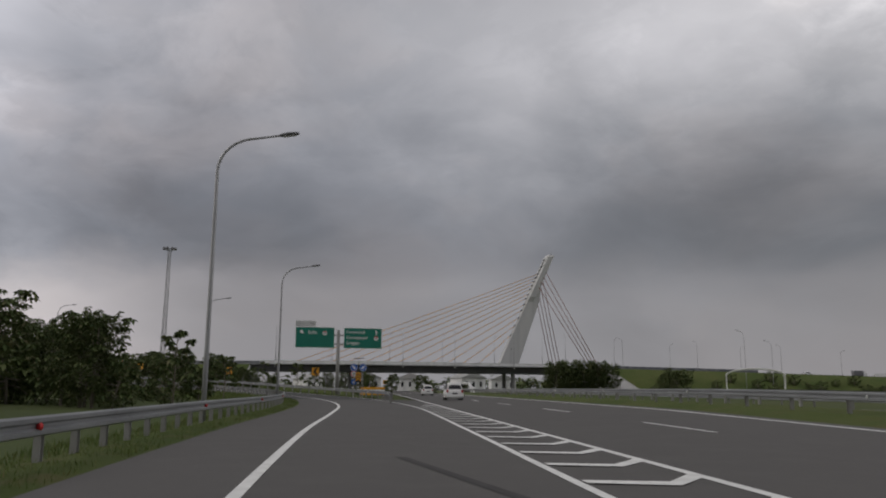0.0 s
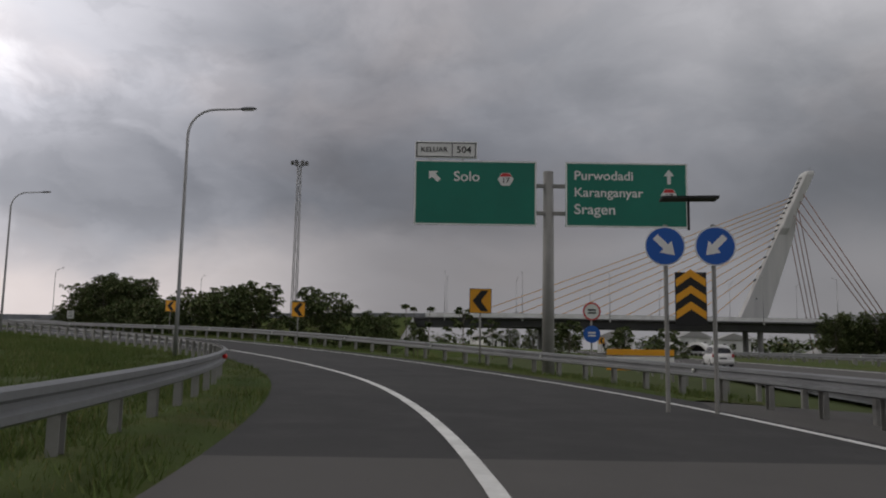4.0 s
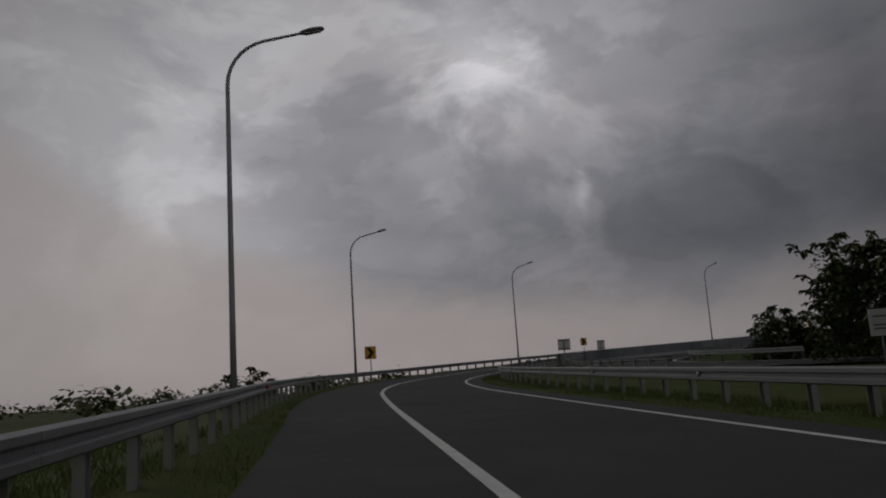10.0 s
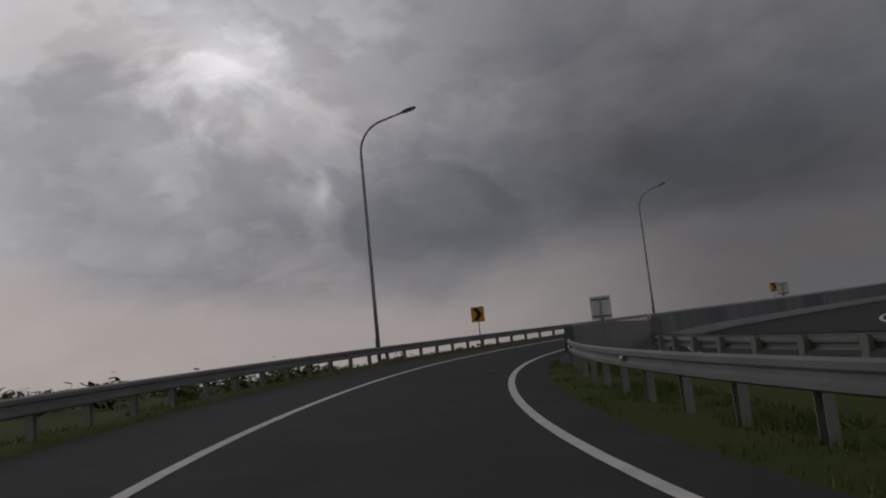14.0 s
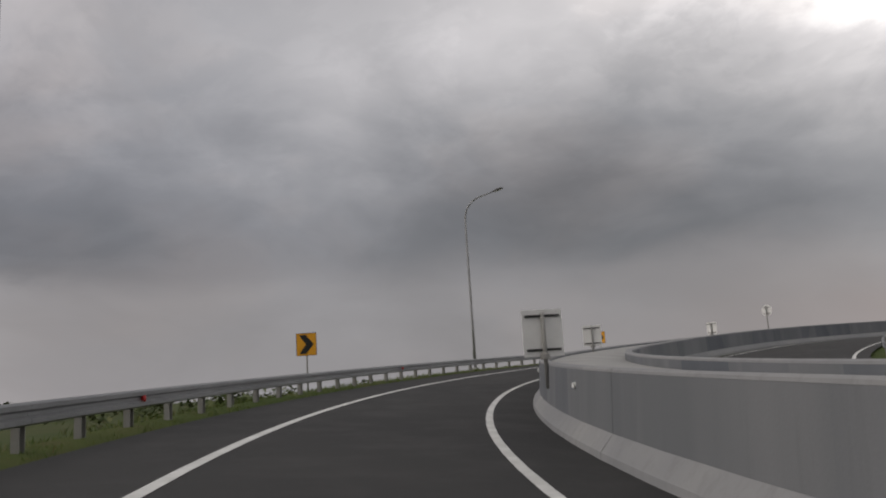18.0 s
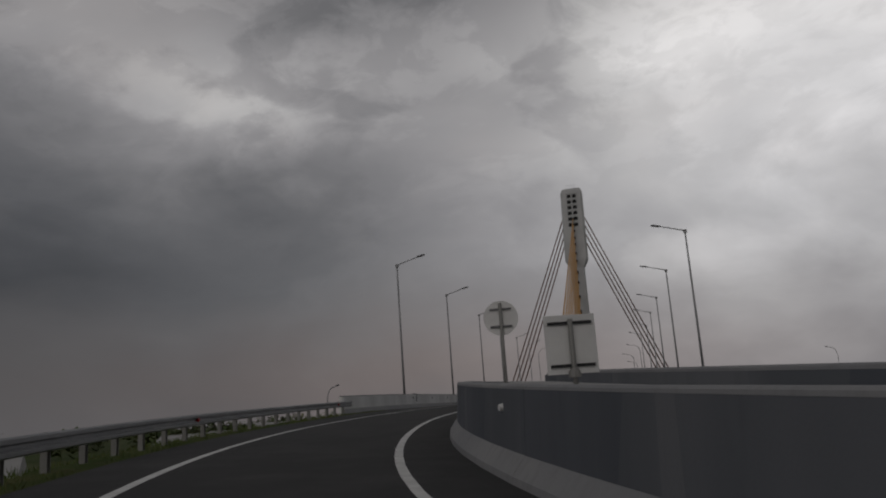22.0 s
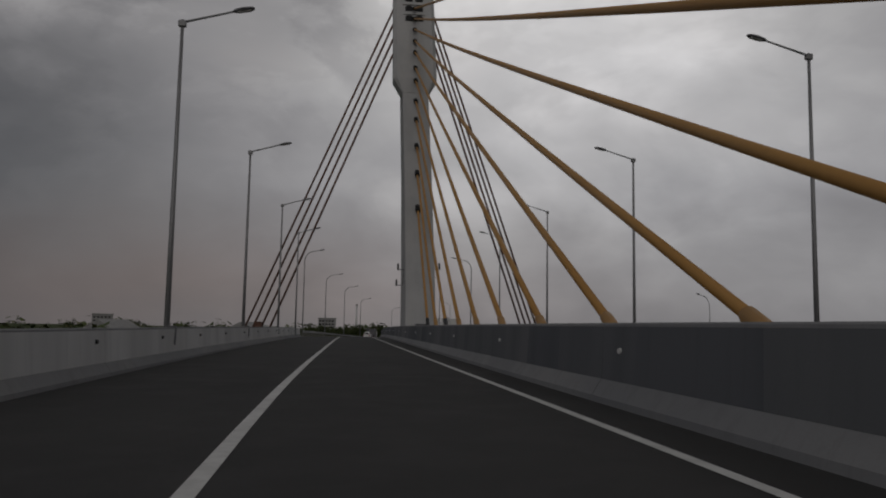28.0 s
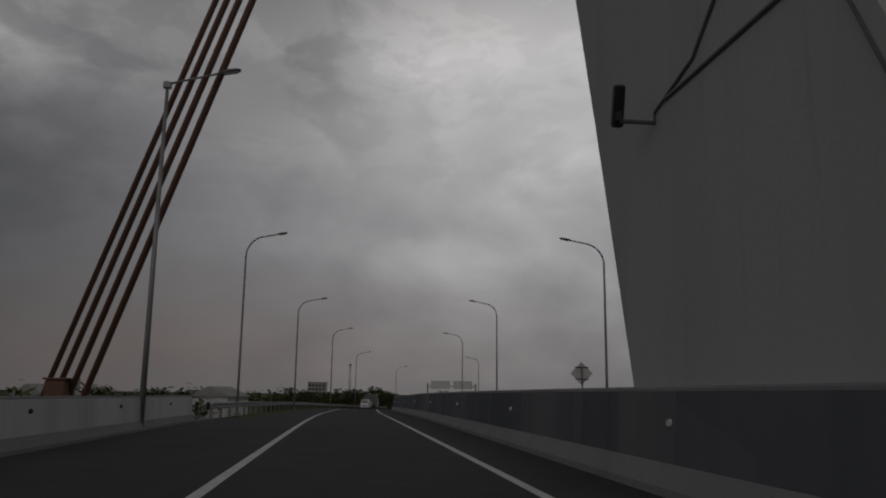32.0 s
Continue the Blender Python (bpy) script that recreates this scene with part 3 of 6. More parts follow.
# ---------------------------------------------------------------- ground, roads
def make_ground():
    def axis(lo, hi):
        near = np.arange(lo, hi + 0.1, 12.0)
        far = np.geomspace(20, 3600, 16)
        return np.concatenate([lo - far[::-1], near, hi + far])
    xs, ys = axis(-240, 320), axis(-120, 460)
    bm = bmesh.new()
    grid = []
    for y in ys:
        row = []
        for x in xs:
            away = max(0.0, abs(x - 40) - 260, abs(y - 170) - 270)
            z = -0.14 + (noise.noise(Vector((x, y, 0)) * 0.004) * min(away, 400) * 0.004)
            row.append(bm.verts.new((x, y, z)))
        grid.append(row)
    for a, b in zip(grid, grid[1:]):
        for i in range(len(xs) - 1):
            bm.faces.new((a[i], a[i + 1], b[i + 1], b[i]))
    mesh_thing("ground", bm, FIELD, "flat green and brown fields reaching to the horizon", "ground", "structure", smooth_shade=True)


make_ground()

ramp = thing("road", "dark asphalt ramp with worn wheel tracks", "road", kind="structure")
b = bmesh.new()
RAMP_LINES = [lambda s: (asphalt_l(s), 0), lambda s: (line_l(s), 0.0), lambda s: ((line_l(s) + line_r(s)) / 2, 0.0), lambda s: (line_r(s), 0), lambda s: (asphalt_r(s), 0)]
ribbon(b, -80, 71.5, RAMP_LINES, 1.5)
part("carriageway", b, PALEASPHALT, ramp, "lighter, browner asphalt of the diverging lane")
b = bmesh.new()
ribbon(b, 71.5, 364, RAMP_LINES, 1.5)
part("carriageway", b, ASPHALT, ramp)
b = bmesh.new()
ribbon(b, 364, 950, [lambda s: (asphalt_l(s), 0), lambda s: (0.5, 0.0), lambda s: (wall_r(s) + 0.05, 0)], 4.0)
part("carriageway", b, ASPHALT, ramp)

other = thing("road", "asphalt carriageway running beside the ramp", "road", kind="structure")
b = bmesh.new()
ribbon(b, 170, 950, [lambda s: (other_mid(s) - 4.2, 0.004), lambda s: (other_mid(s), 0.01), lambda s: (other_mid(s) + 4.6, 0.004)], 2.5)
part("carriageway", b, ASPHALT, other)

# the carriageway goes on down a bank and joins the motorway below the bridge
_j0, _j1 = at(170, other_mid(170)), mway(238, -2.2, 0.03)
_t0, _t1 = (_j0 - at(173, other_mid(173))).normalized() * 75, MW * 75


def link_at(s, u, h=0.0):
    f = s / 90.0
    a, c, d, e = 2 * f ** 3 - 3 * f ** 2 + 1, f ** 3 - 2 * f ** 2 + f, -2 * f ** 3 + 3 * f ** 2, f ** 3 - f ** 2
    p = _j0 * a + _t0 * c + _j1 * d + _t1 * e
    v = (_j0 * (6 * f * f - 6 * f) + _t0 * (3 * f * f - 4 * f + 1) + _j1 * (6 * f - 6 * f * f) + _t1 * (3 * f * f - 2 * f)).normalized()
    q = p + Vector((v.y, -v.x, 0)).normalized() * u
    return Vector((q.x, q.y, _j0.z * (1 - smooth_step(f)) + 0.03 + h))


def smooth_step(f):
    f = min(1.0, max(0.0, f))
    return f * f * (3 - 2 * f)


b = bmesh.new()
ribbon(b, 0, 90, [lambda s: (-4.4 + 1.6 * s / 90, 0.0), lambda s: (0.0, 0.01), lambda s: (4.4 - 1.8 * s / 90, 0.0)], 3.0, link_at)
part("carriageway", b, ASPHALT, other)
for side in (-1, 1):
    b = bmesh.new()
    prev = None
    for i in range(31):
        s = 3.0 * i
        e = side * (4.3 - 1.7 * s / 90)
        z = link_at(s, 0).z
        row = [b.verts.new(q) for q in (link_at(s, e, -0.03), link_at(s, e + side * 1.6, -0.08), Vector((*link_at(s, e + side * (1.9 + z * 1.8)).xy, -0.2)))]
        if prev:
            for p0, p1, q1, q0 in zip(prev, prev[1:], row[1:], row):
                b.faces.new((p0, p1, q1, q0))
        prev = row
    bmesh.ops.recalc_face_normals(b, faces=b.faces)
    part("verge", b, GRASS, other, "grass verge of the joining road", smooth_shade=True)

motorway = thing("road", "wide dark grey asphalt motorway", "road", kind="structure")
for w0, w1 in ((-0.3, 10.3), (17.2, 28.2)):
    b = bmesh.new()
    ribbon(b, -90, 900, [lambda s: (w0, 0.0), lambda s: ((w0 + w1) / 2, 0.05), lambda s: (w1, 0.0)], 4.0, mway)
    part("carriageway", b, PALEASPHALT, motorway)
b = bmesh.new()
ribbon(b, -90, 900, [lambda s: (10.3, -0.01), lambda s: (11.9, 0.22), lambda s: (15.7, 0.22), lambda s: (17.2, -0.01)], 4.0, mway)
part("median", b, GRASS, motorway, "grass strip under the median rails")
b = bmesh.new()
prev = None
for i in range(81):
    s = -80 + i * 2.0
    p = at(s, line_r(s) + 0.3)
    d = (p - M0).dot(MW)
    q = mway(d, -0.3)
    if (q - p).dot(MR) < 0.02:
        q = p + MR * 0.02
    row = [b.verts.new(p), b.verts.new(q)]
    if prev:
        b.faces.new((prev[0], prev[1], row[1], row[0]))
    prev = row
part("gore", b, PALEASPHALT, motorway)

# verges and embankments: grass from the asphalt's edge past the rails and down to the fields
SLOPE = 1.75


def bank_left(s):
    a = asphalt_l(s)
    out = min(rail_l(s) - 1.0, a - 1.2) if s < 364 else a - 2.0
    z = max(0.0, at(s, out).z - 0.12 + 0.14)
    return a, out, z


emb = thing("embankment", "grass covered road embankment and verges", "embankment", kind="structure")
for s0, s1 in ((-80, 362.5), (489.5, 950)):
    b = bmesh.new()
    n_ = int((s1 - s0) / 3)
    prev = None
    for i in range(n_ + 1):
        s = s0 + (s1 - s0) * i / n_
        a, out, z = bank_left(s)
        rows_ = [at(s, a + 0.1, -0.03), at(s, a - 0.35, 0.02 + 0.03 * math.sin(s * 0.7)), at(s, (a + out) / 2, 0.03), at(s, out, -0.12)]
        foot = rows_[-1] + (rows_[-1] - rows_[0]).normalized().xy.to_3d() * max(0.6, z * SLOPE)
        foot.z = -0.2
        mid_ = (rows_[-1] + foot) / 2 + Vector((0, 0, 0.15 * noise.noise(foot * 0.1)))
        row = [b.verts.new(v) for v in (*rows_, mid_, foot)]
        if prev:
            for p0, p1, q1, q0 in zip(prev, prev[1:], row[1:], row):
                b.faces.new((p0, p1, q1, q0))
        prev = row
    part("grass_slope", b, GRASS, emb, smooth_shade=True)
    b = bmesh.new()
    prev = None
    for i in range(n_ + 1):
        s = s0 + (s1 - s0) * i / n_
        if s < 78:
            continue
        a = asphalt_r(s)
        if s < 232:
            inner, out = rail_r(s) + 0.3, rail_r(s) + 1.6
            if s > 165:
                out = max(out, other_mid(s) + 6.4)
        else:
            inner, out = wall_r(s) + 2.0, other_mid(s) + 6.4
        rows_ = [at(s, a - 0.1, -0.03), at(s, a + 0.35, 0.02), at(s, inner, -0.05), at(s, (inner + out) / 2, -0.10), at(s, out, -0.12)]
        z = max(0.0, rows_[-1].z + 0.14)
        foot = rows_[-1] + (rows_[-1] - rows_[0]).normalized().xy.to_3d() * max(0.6, z * SLOPE)
        foot.z = -0.2
        row = [b.verts.new(v) for v in (*rows_, (rows_[-1] + foot) / 2, foot)]
        if prev:
            for p0, p1, q1, q0 in zip(prev, prev[1:], row[1:], row):
                b.faces.new((p0, q0, q1, p1))
        prev = row
    part("grass_slope", b, GRASS, emb, smooth_shade=True)
# paved end slopes under the bridge
for s0, way in ((BRIDGE[0], 1), (BRIDGE[1], -1)):
    b = bmesh.new()
    top = [at(s0 - way * 0.5, u, -1.9) for u in (-9.5, 5.3, 20.0)]
    low = [Vector((*at(s0 + way * 8.5, u).xy, -0.2)) for u in (-22.0, 5.3, 34.0)]
    back = [Vector((*at(s0 - way * 6.0, u).xy, -0.2)) for u in (-24.0, 36.0)]
    up_ = [at(s0 - way * 0.5, u, -0.05) for u in (-7.0, 5.3, 17.6)]
    v = [b.verts.new(p) for p in (*low, *top, *up_)]
    for i in (0, 1):
        b.faces.new((v[i], v[i + 1], v[i + 4], v[i + 3]))
        b.faces.new((v[i + 3], v[i + 4], v[i + 7], v[i + 6]))
    bl, br = b.verts.new(back[0]), b.verts.new(back[1])
    b.faces.new((v[0], v[3], v[6], bl))
    b.faces.new((v[2], br, v[8], v[5]))
    bmesh.ops.recalc_face_normals(b, faces=b.faces)
    part("slope_paving", b, CONCRETE, emb, "pale concrete slope paving under the bridge end")

# ---------------------------------------------------------------- road paint
marks = thing("road_marking", "white painted road lines, slightly worn", "road marking", kind="structure")


def stripe(s0, s1, mid, width=0.16, place=at, step=1.5, h=0.008):
    bm = bmesh.new()
    ribbon(bm, s0, s1, [lambda s: (mid(s) - width / 2, h), lambda s: (mid(s) + width / 2, h)], step, place)
    return part("line", bm, LINE, marks)


stripe(-80, 364, line_l, 0.17)
stripe(364, 900, line_l, 0.17, step=4)
stripe(-80, 78, line_r, 0.15)
stripe(78, 364, line_r, 0.15)
stripe(364, 900, line_r, 0.15, step=4)
stripe(190, 900, lambda s: other_mid(s) - 3.6, 0.16, step=3, h=0.016)
stripe(190, 900, lambda s: other_mid(s) + 3.9, 0.16, step=3, h=0.016)
stripe(0, 84, lambda s: -3.7 + 1.5 * s / 90, 0.16, link_at, 3, 0.016)
stripe(0, 84, lambda s: 3.7 - 1.6 * s / 90, 0.16, link_at, 3, 0.016)
stripe(-90, 900, lambda s: 0.0, 0.18, mway, 4, 0.012)
stripe(-90, 900, lambda s: 9.3, 0.24, mway, 4, 0.022)
stripe(-90, 900, lambda s: 18.0, 0.18, mway, 4, 0.02)
stripe(-90, 900, lambda s: 27.3, 0.18, mway, 4, 0.02)
for k in range(-5, 40):
    d0 = 21.2 + 16.0 * k
    stripe(d0, d0 + 5.8, lambda s: 4.45, 0.14, mway, 2, 0.058)
# hatching of the gore: bars that run across and bend forward at the motorway's side
for k in range(-10, 24):
    s = 3.0 + k * 2.45
    p = at(s, line_r(s) + 0.1)
    d = (p - M0).dot(MW)
    gap = -(p - M0).dot(MR)
    if gap < 0.5 or s > 62:
        continue
    bend = gap * 0.62
    bm = bmesh.new()
    a0, a1 = mway(d, -gap, 0.012), mway(d + 0.34, -gap, 0.012)
    k0, k1 = mway(d - 0.3, -gap + bend, 0.012), mway(d + 0.12, -gap + bend, 0.012)
    e0, e1 = mway(d + 0.55, -0.08, 0.012), mway(d + 1.05, -0.08, 0.012)
    v = [bm.verts.new(q) for q in (a0, k0, e0, e1, k1, a1)]
    bm.faces.new((v[0], v[1], v[4], v[5]))
    bm.faces.new((v[1], v[2], v[3], v[4]))
    part("hatch_bar", bm, LINE, marks)

# ---------------------------------------------------------------- bridge deck
bridge = thing("bridge_deck", "dark girder bridge deck crossing the motorway", "bridge", kind="structure")
b = bmesh.new()
swept(b, BRIDGE[0], BRIDGE[1], ((DECK_L - 1.1, -0.02), (DECK_L - 1.1, -0.35), (-3.6, -0.75), (-3.0, -2.3), (13.6, -2.3), (14.2, -0.75), (DECK_R, -0.35), (DECK_R, -0.02)), lambda s: 0.0, 9.0)
part("girder", b, DARKGIRDER, bridge)
b = bmesh.new()
ribbon(b, BRIDGE[0], BRIDGE[1], [lambda s: (wall_r(s) + 0.3, -0.01), lambda s: (6.7, -0.01)], 9.0)
part("median_slab", b, CONCRETE, bridge)
for s in (398.0, 455.5):
    bm = bmesh.new()
    for u in (0.5, 10.0):
        tube(bm, [Vector((*at(s, u).xy, -0.2)), at(s, u, -2.25)], 0.75, 14)
    part("pier", bm, CONCRETE, bridge)


# ---------------------------------------------------------------- concrete walls


def deck_r(s):
    return DECK_R + smooth(DECK_EDGE, s) * 0.9 + 0.3


def wall_at(s, u, h=0.0):
    return at(s, u, h * table(WALL_TALL, s))


def rail_at(s, u, h=0.0):
    return at(s, u, h + smooth(RAIL_LIFT, s))


def deck_l(s):
    return DECK_L + smooth(DECK_EDGE, s)


TOE = ((0.0, -0.05), (0.02, 0.10), (0.20, 0.36), (0.30, 0.36), (0.40, -0.05))
BODY = ((0.20, 0.362), (0.255, 1.235), (0.525, 1.235), (0.56, -0.05), (0.405, -0.05), (0.305, 0.362))
CAP = ((0.254, 1.237), (0.262, 1.275), (0.29, 1.30), (0.49, 1.30), (0.52, 1.275), (0.526, 1.237))


def concrete_wall(name, label, s0, s1, base, flip, tall, mats, seg, group="", place=at):
    """Cast segments, each a body with a sloped toe and a rounded cap."""
    ob = thing(name, label, "concrete barrier", group, "structure")
    n_ = max(1, int((s1 - s0) / seg))
    for i in range(n_):
        a, c = s0 + (s1 - s0) * i / n_ + 0.012, s0 + (s1 - s0) * (i + 1) / n_ - 0.012
        top_ = None
        for nm, prof, mat in (("wall_segment", BODY, mats[0]), ("toe", TOE, mats[1]), ("cap", CAP, mats[1])):
            bm = bmesh.new()
            swept(bm, a, c, tuple((flip * u, h * tall) for u, h in prof), base, 2.0, place)
            bmesh.ops.recalc_face_normals(bm, faces=bm.faces)
            top_ = part(nm, bm, mat, top_ or ob) if nm == "wall_segment" else (part(nm, bm, mat, top_), top_)[1]
    return ob


wall_near = concrete_wall("median_wall", "grey weathered concrete median wall with a sloped foot", 229, 560, wall_r, 1, 1.0, (BARRIERFACE, BARRIER), 9.77, "", wall_at)
concrete_wall("median_wall", "grey concrete wall on the far side of the median", 229, 560, lambda s: max(wall_r(s) + 3.4, 0), -1, 1.0, (BARRIERFACE, BARRIER), 12.0)
parapet_l = concrete_wall("parapet", "pale whitewashed concrete bridge parapet with joints", 356.0, 482.5, lambda s: deck_l(s) + 0.62, -0.85, 0.83, (WHITEWALL, BARRIER), 6.7, "bridge parapets")
concrete_wall("parapet", "pale concrete bridge parapet on the far edge", 365.5, 486.0, lambda s: deck_r(s) - 0.62, 0.85, 0.83, (WHITEWALL, BARRIER), 6.7, "bridge parapets")
b = bmesh.new()
swept(b, 229.05, 230.2, ((0.45, -0.05), (0.45, 1.12), (1.7, 1.18), (2.95, 1.12), (2.95, -0.05)), wall_r, 0.6)
bmesh.ops.recalc_face_normals(b, faces=b.faces)
part("end_block", b, BARRIER, wall_near)
b = bmesh.new()
ribbon(b, 229.5, 363, [lambda s: (wall_r(s) + 0.5, 1.04), lambda s: (wall_r(s) + 1.7, 1.10), lambda s: (wall_r(s) + 2.9, 1.04)], 2.0)
part("median_fill", b, CONCRETE, wall_near, "pale concrete fill between the two walls")


# round reflectors on the walls
def disc_mesh(r, depth):
    bm = bmesh.new()
    bmesh.ops.create_cone(bm, cap_ends=True, segments=14, radius1=r, radius2=r * 0.8, depth=depth, matrix=Matrix.Rotation(radians(90), 4, "X"))
    return bm


ref_white = finish("reflector", disc_mesh(0.054, 0.05), WHITEREF)
ref_red = finish("reflector", disc_mesh(0.06, 0.05), RED)
ref_dark = finish("reflector", disc_mesh(0.055, 0.05), BLACK)
s = 261.9
while s < 560:
    shared("reflector", ref_white, wall_near, facing(s, wall_r(s) + 0.22, 0.85, -75), "round white reflector")
    s += 9.77
s = 371.0
while s < 484:
    shared("reflector", ref_dark, parapet_l, facing(s, deck_l(s) + 0.62 - 0.18, 0.78, 75), "round dark reflector")
    s += 6.7

# ---------------------------------------------------------------- guard rails
W_SHAPE = ((0.00, -0.155), (0.055, -0.125), (0.055, -0.06), (0.0, -0.025), (0.0, 0.025), (0.055, 0.06), (0.055, 0.125), (0.0, 0.155),
           (-0.012, 0.155), (0.043, 0.122), (0.043, 0.063), (-0.012, 0.025), (-0.012, -0.025), (0.043, -0.063), (0.043, -0.122), (-0.012, -0.155))


def post_mesh():
    bm = bmesh.new()
    loop = ((-0.055, -0.08), (0.055, -0.08), (0.055, -0.066), (-0.041, -0.066), (-0.041, 0.066), (0.055, 0.066), (0.055, 0.08), (-0.055, 0.08))
    rings(bm, [[Vector((x, y, z)) for x, y in loop] for z in (-0.5, 0.70)])
    box(bm, -0.05, 0.05, -0.1, 0.1, 0.46, 0.66)
    return bm


POST = finish("post", post_mesh(), POSTSTEEL)


def guard_rail(label, s0, s1, base, side, place=at, post_gap=1.7, reflect=None, every=8.5, top=0.60, group="guard rails", beams=4.1):
    """side: +1 where the beam faces to the right of the road's way, -1 to the left."""
    ob = thing("guard_rail", label, "guard rail", group)
    n_ = max(1, int(round((s1 - s0) / beams)))
    for i in range(n_):
        a, c = s0 + (s1 - s0) * i / n_, s0 + (s1 - s0) * (i + 1) / n_ + 0.12
        bm = bmesh.new()
        lift = 0.004 if i % 2 else 0.0
        swept(bm, a, min(c, s1 + 0.1), tuple((side * (du + 0.08 + lift), top + h) for du, h in W_SHAPE), base, 1.4 if place in (at, rail_at) else 4.0, place)
        bmesh.ops.recalc_face_normals(bm, faces=bm.faces)
        part("beam", bm, GALV, ob)
    k, s = 0, s0 + 0.3
    while s < s1:
        p = place(s, base(s))
        q = place(s + 0.5, base(s + 0.5))
        turn = math.atan2(-(q - p).x, (q - p).y)
        shared("post", POST, ob, Matrix.Translation(p) @ Matrix.Rotation(turn, 4, "Z") @ Matrix.Scale(side, 4, (1, 0, 0)))
        s += post_gap
    if reflect:
        s = s0 + 3.0
        while s < s1:
            p, q = place(s, base(s) + side * 0.13, top), place(s + 0.5, base(s + 0.5) + side * 0.13, top)
            turn = math.atan2(-(q - p).x, (q - p).y)
            shared("reflector", reflect, ob, Matrix.Translation(p) @ Matrix.Rotation(turn - side * 0.6, 4, "Z"), "small round reflector")
            s += every
    return ob


guard_rail("galvanised steel guard rail with red reflectors along the grass verge", -60, 150, rail_l, 1, rail_at, reflect=ref_red, every=14.0)
guard_rail("galvanised steel guard rail on the outer edge of the curve", 150.2, 356.0, rail_l, 1, rail_at, reflect=ref_red, every=20.0)
guard_rail("galvanised steel guard rail with white reflectors facing the ramp", 61, 231, rail_r, -1, reflect=ref_white, every=8.5)
guard_rail("galvanised steel guard rail facing the carriageway beside the ramp", 196, 240, lambda s: other_mid(s) - 5.1, 1, group="guard rails")
guard_rail("steel guard rail along the outer edge of the carriageway", 200, 363, lambda s: other_mid(s) + 5.3, -1, post_gap=3.4)
guard_rail("steel guard rail past the bridge end", 487, 640, lambda s: deck_l(s) + 0.4, 1, post_gap=3.0)
guard_rail("steel guard rail along the motorway median", -40, 420, lambda s: 12.6, -1, median_at, 4.0, ref_white, 16.0, beams=8.0)
guard_rail("steel guard rail on the far side of the motorway median", -40, 420, lambda s: 15.2, 1, median_at, 4.0, beams=8.0)
guard_rail("steel guard rail along the far motorway edge", -40, 420, lambda s: 29.6, -1, mway, 5.0, beams=10.0)
guard_rail("steel guard rail between the gore and the motorway", 66, 240, lambda s: -3.2 - (s - 66) * 0.0, 1, mway, 4.0, beams=8.0)


# ---------------------------------------------------------------- street lamps
def lamp_head(bm):
    loops = []
    for x, w, h0, h1 in ((-0.02, 0.06, -0.03, 0.04), (0.1, 0.09, -0.05, 0.07), (0.35, 0.13, -0.05, 0.08), (0.62, 0.12, -0.04, 0.06), (0.72, 0.06, -0.02, 0.03)):
        loops.append([Vector((x, y * w, z)) for y, z in ((-1, (h0 + h1) / 2), (-0.7, h1), (0.7, h1), (1, (h0 + h1) / 2), (0.7, h0), (-0.7, h0))])
    return rings(bm, loops)


def curved_lamp(arm=2.75, height=11.4):
    """A tapered pole that bends over into an arm along +x."""
    ob = thing("street_lamp", "tall grey steel street lamp with a bent arm", "street lamp", "curved street lamps")
    bm = bmesh.new()
    box(bm, -0.19, 0.19, -0.19, 0.19, -0.3, 0.03, 0.01)
    part("base_plate", bm, CONCRETE, ob)
    bm = bmesh.new()
    r = 1.35
    pts, rad = [(0, 0, 0)], [0.095]
    for z in (3.0, 6.0, height - 0.35 - r):
        pts.append((0, 0, z)), rad.append(0.095 - 0.035 * z / 10)
    for i in range(1, 8):
        a = radians(80) * i / 7
        pts.append((r * (1 - math.cos(a)), 0, height - 0.35 - r + r * math.sin(a))), rad.append(0.058 - 0.0015 * i)
    x, z = pts[-1][0], pts[-1][2]
    pts.append((arm - 0.55, 0, z + (arm - 0.55 - x) * math.tan(radians(10)))), rad.append(0.04)
    tube(bm, pts, rad, 10)
    part("pole", bm, LAMPSTEEL, ob, smooth_shade=True)
    bm = bmesh.new()
    lamp_head(bm)
    h = part("lamp_head", bm, HEADGREY, ob)
    h.matrix_basis = Matrix.Translation(pts[-1]) @ Matrix.Rotation(radians(-10), 4, "Y")
    bm = bmesh.new()
    box(bm, 0.14, 0.6, -0.08, 0.08, -0.065, -0.045)
    g = part("lamp_glass", bm, GLASSY, h)
    bm = bmesh.new()
    box(bm, -0.105, -0.085, -0.06, 0.06, 0.6, 1.1, 0.004)
    part("service_door", bm, HEADGREY, ob)
    return ob


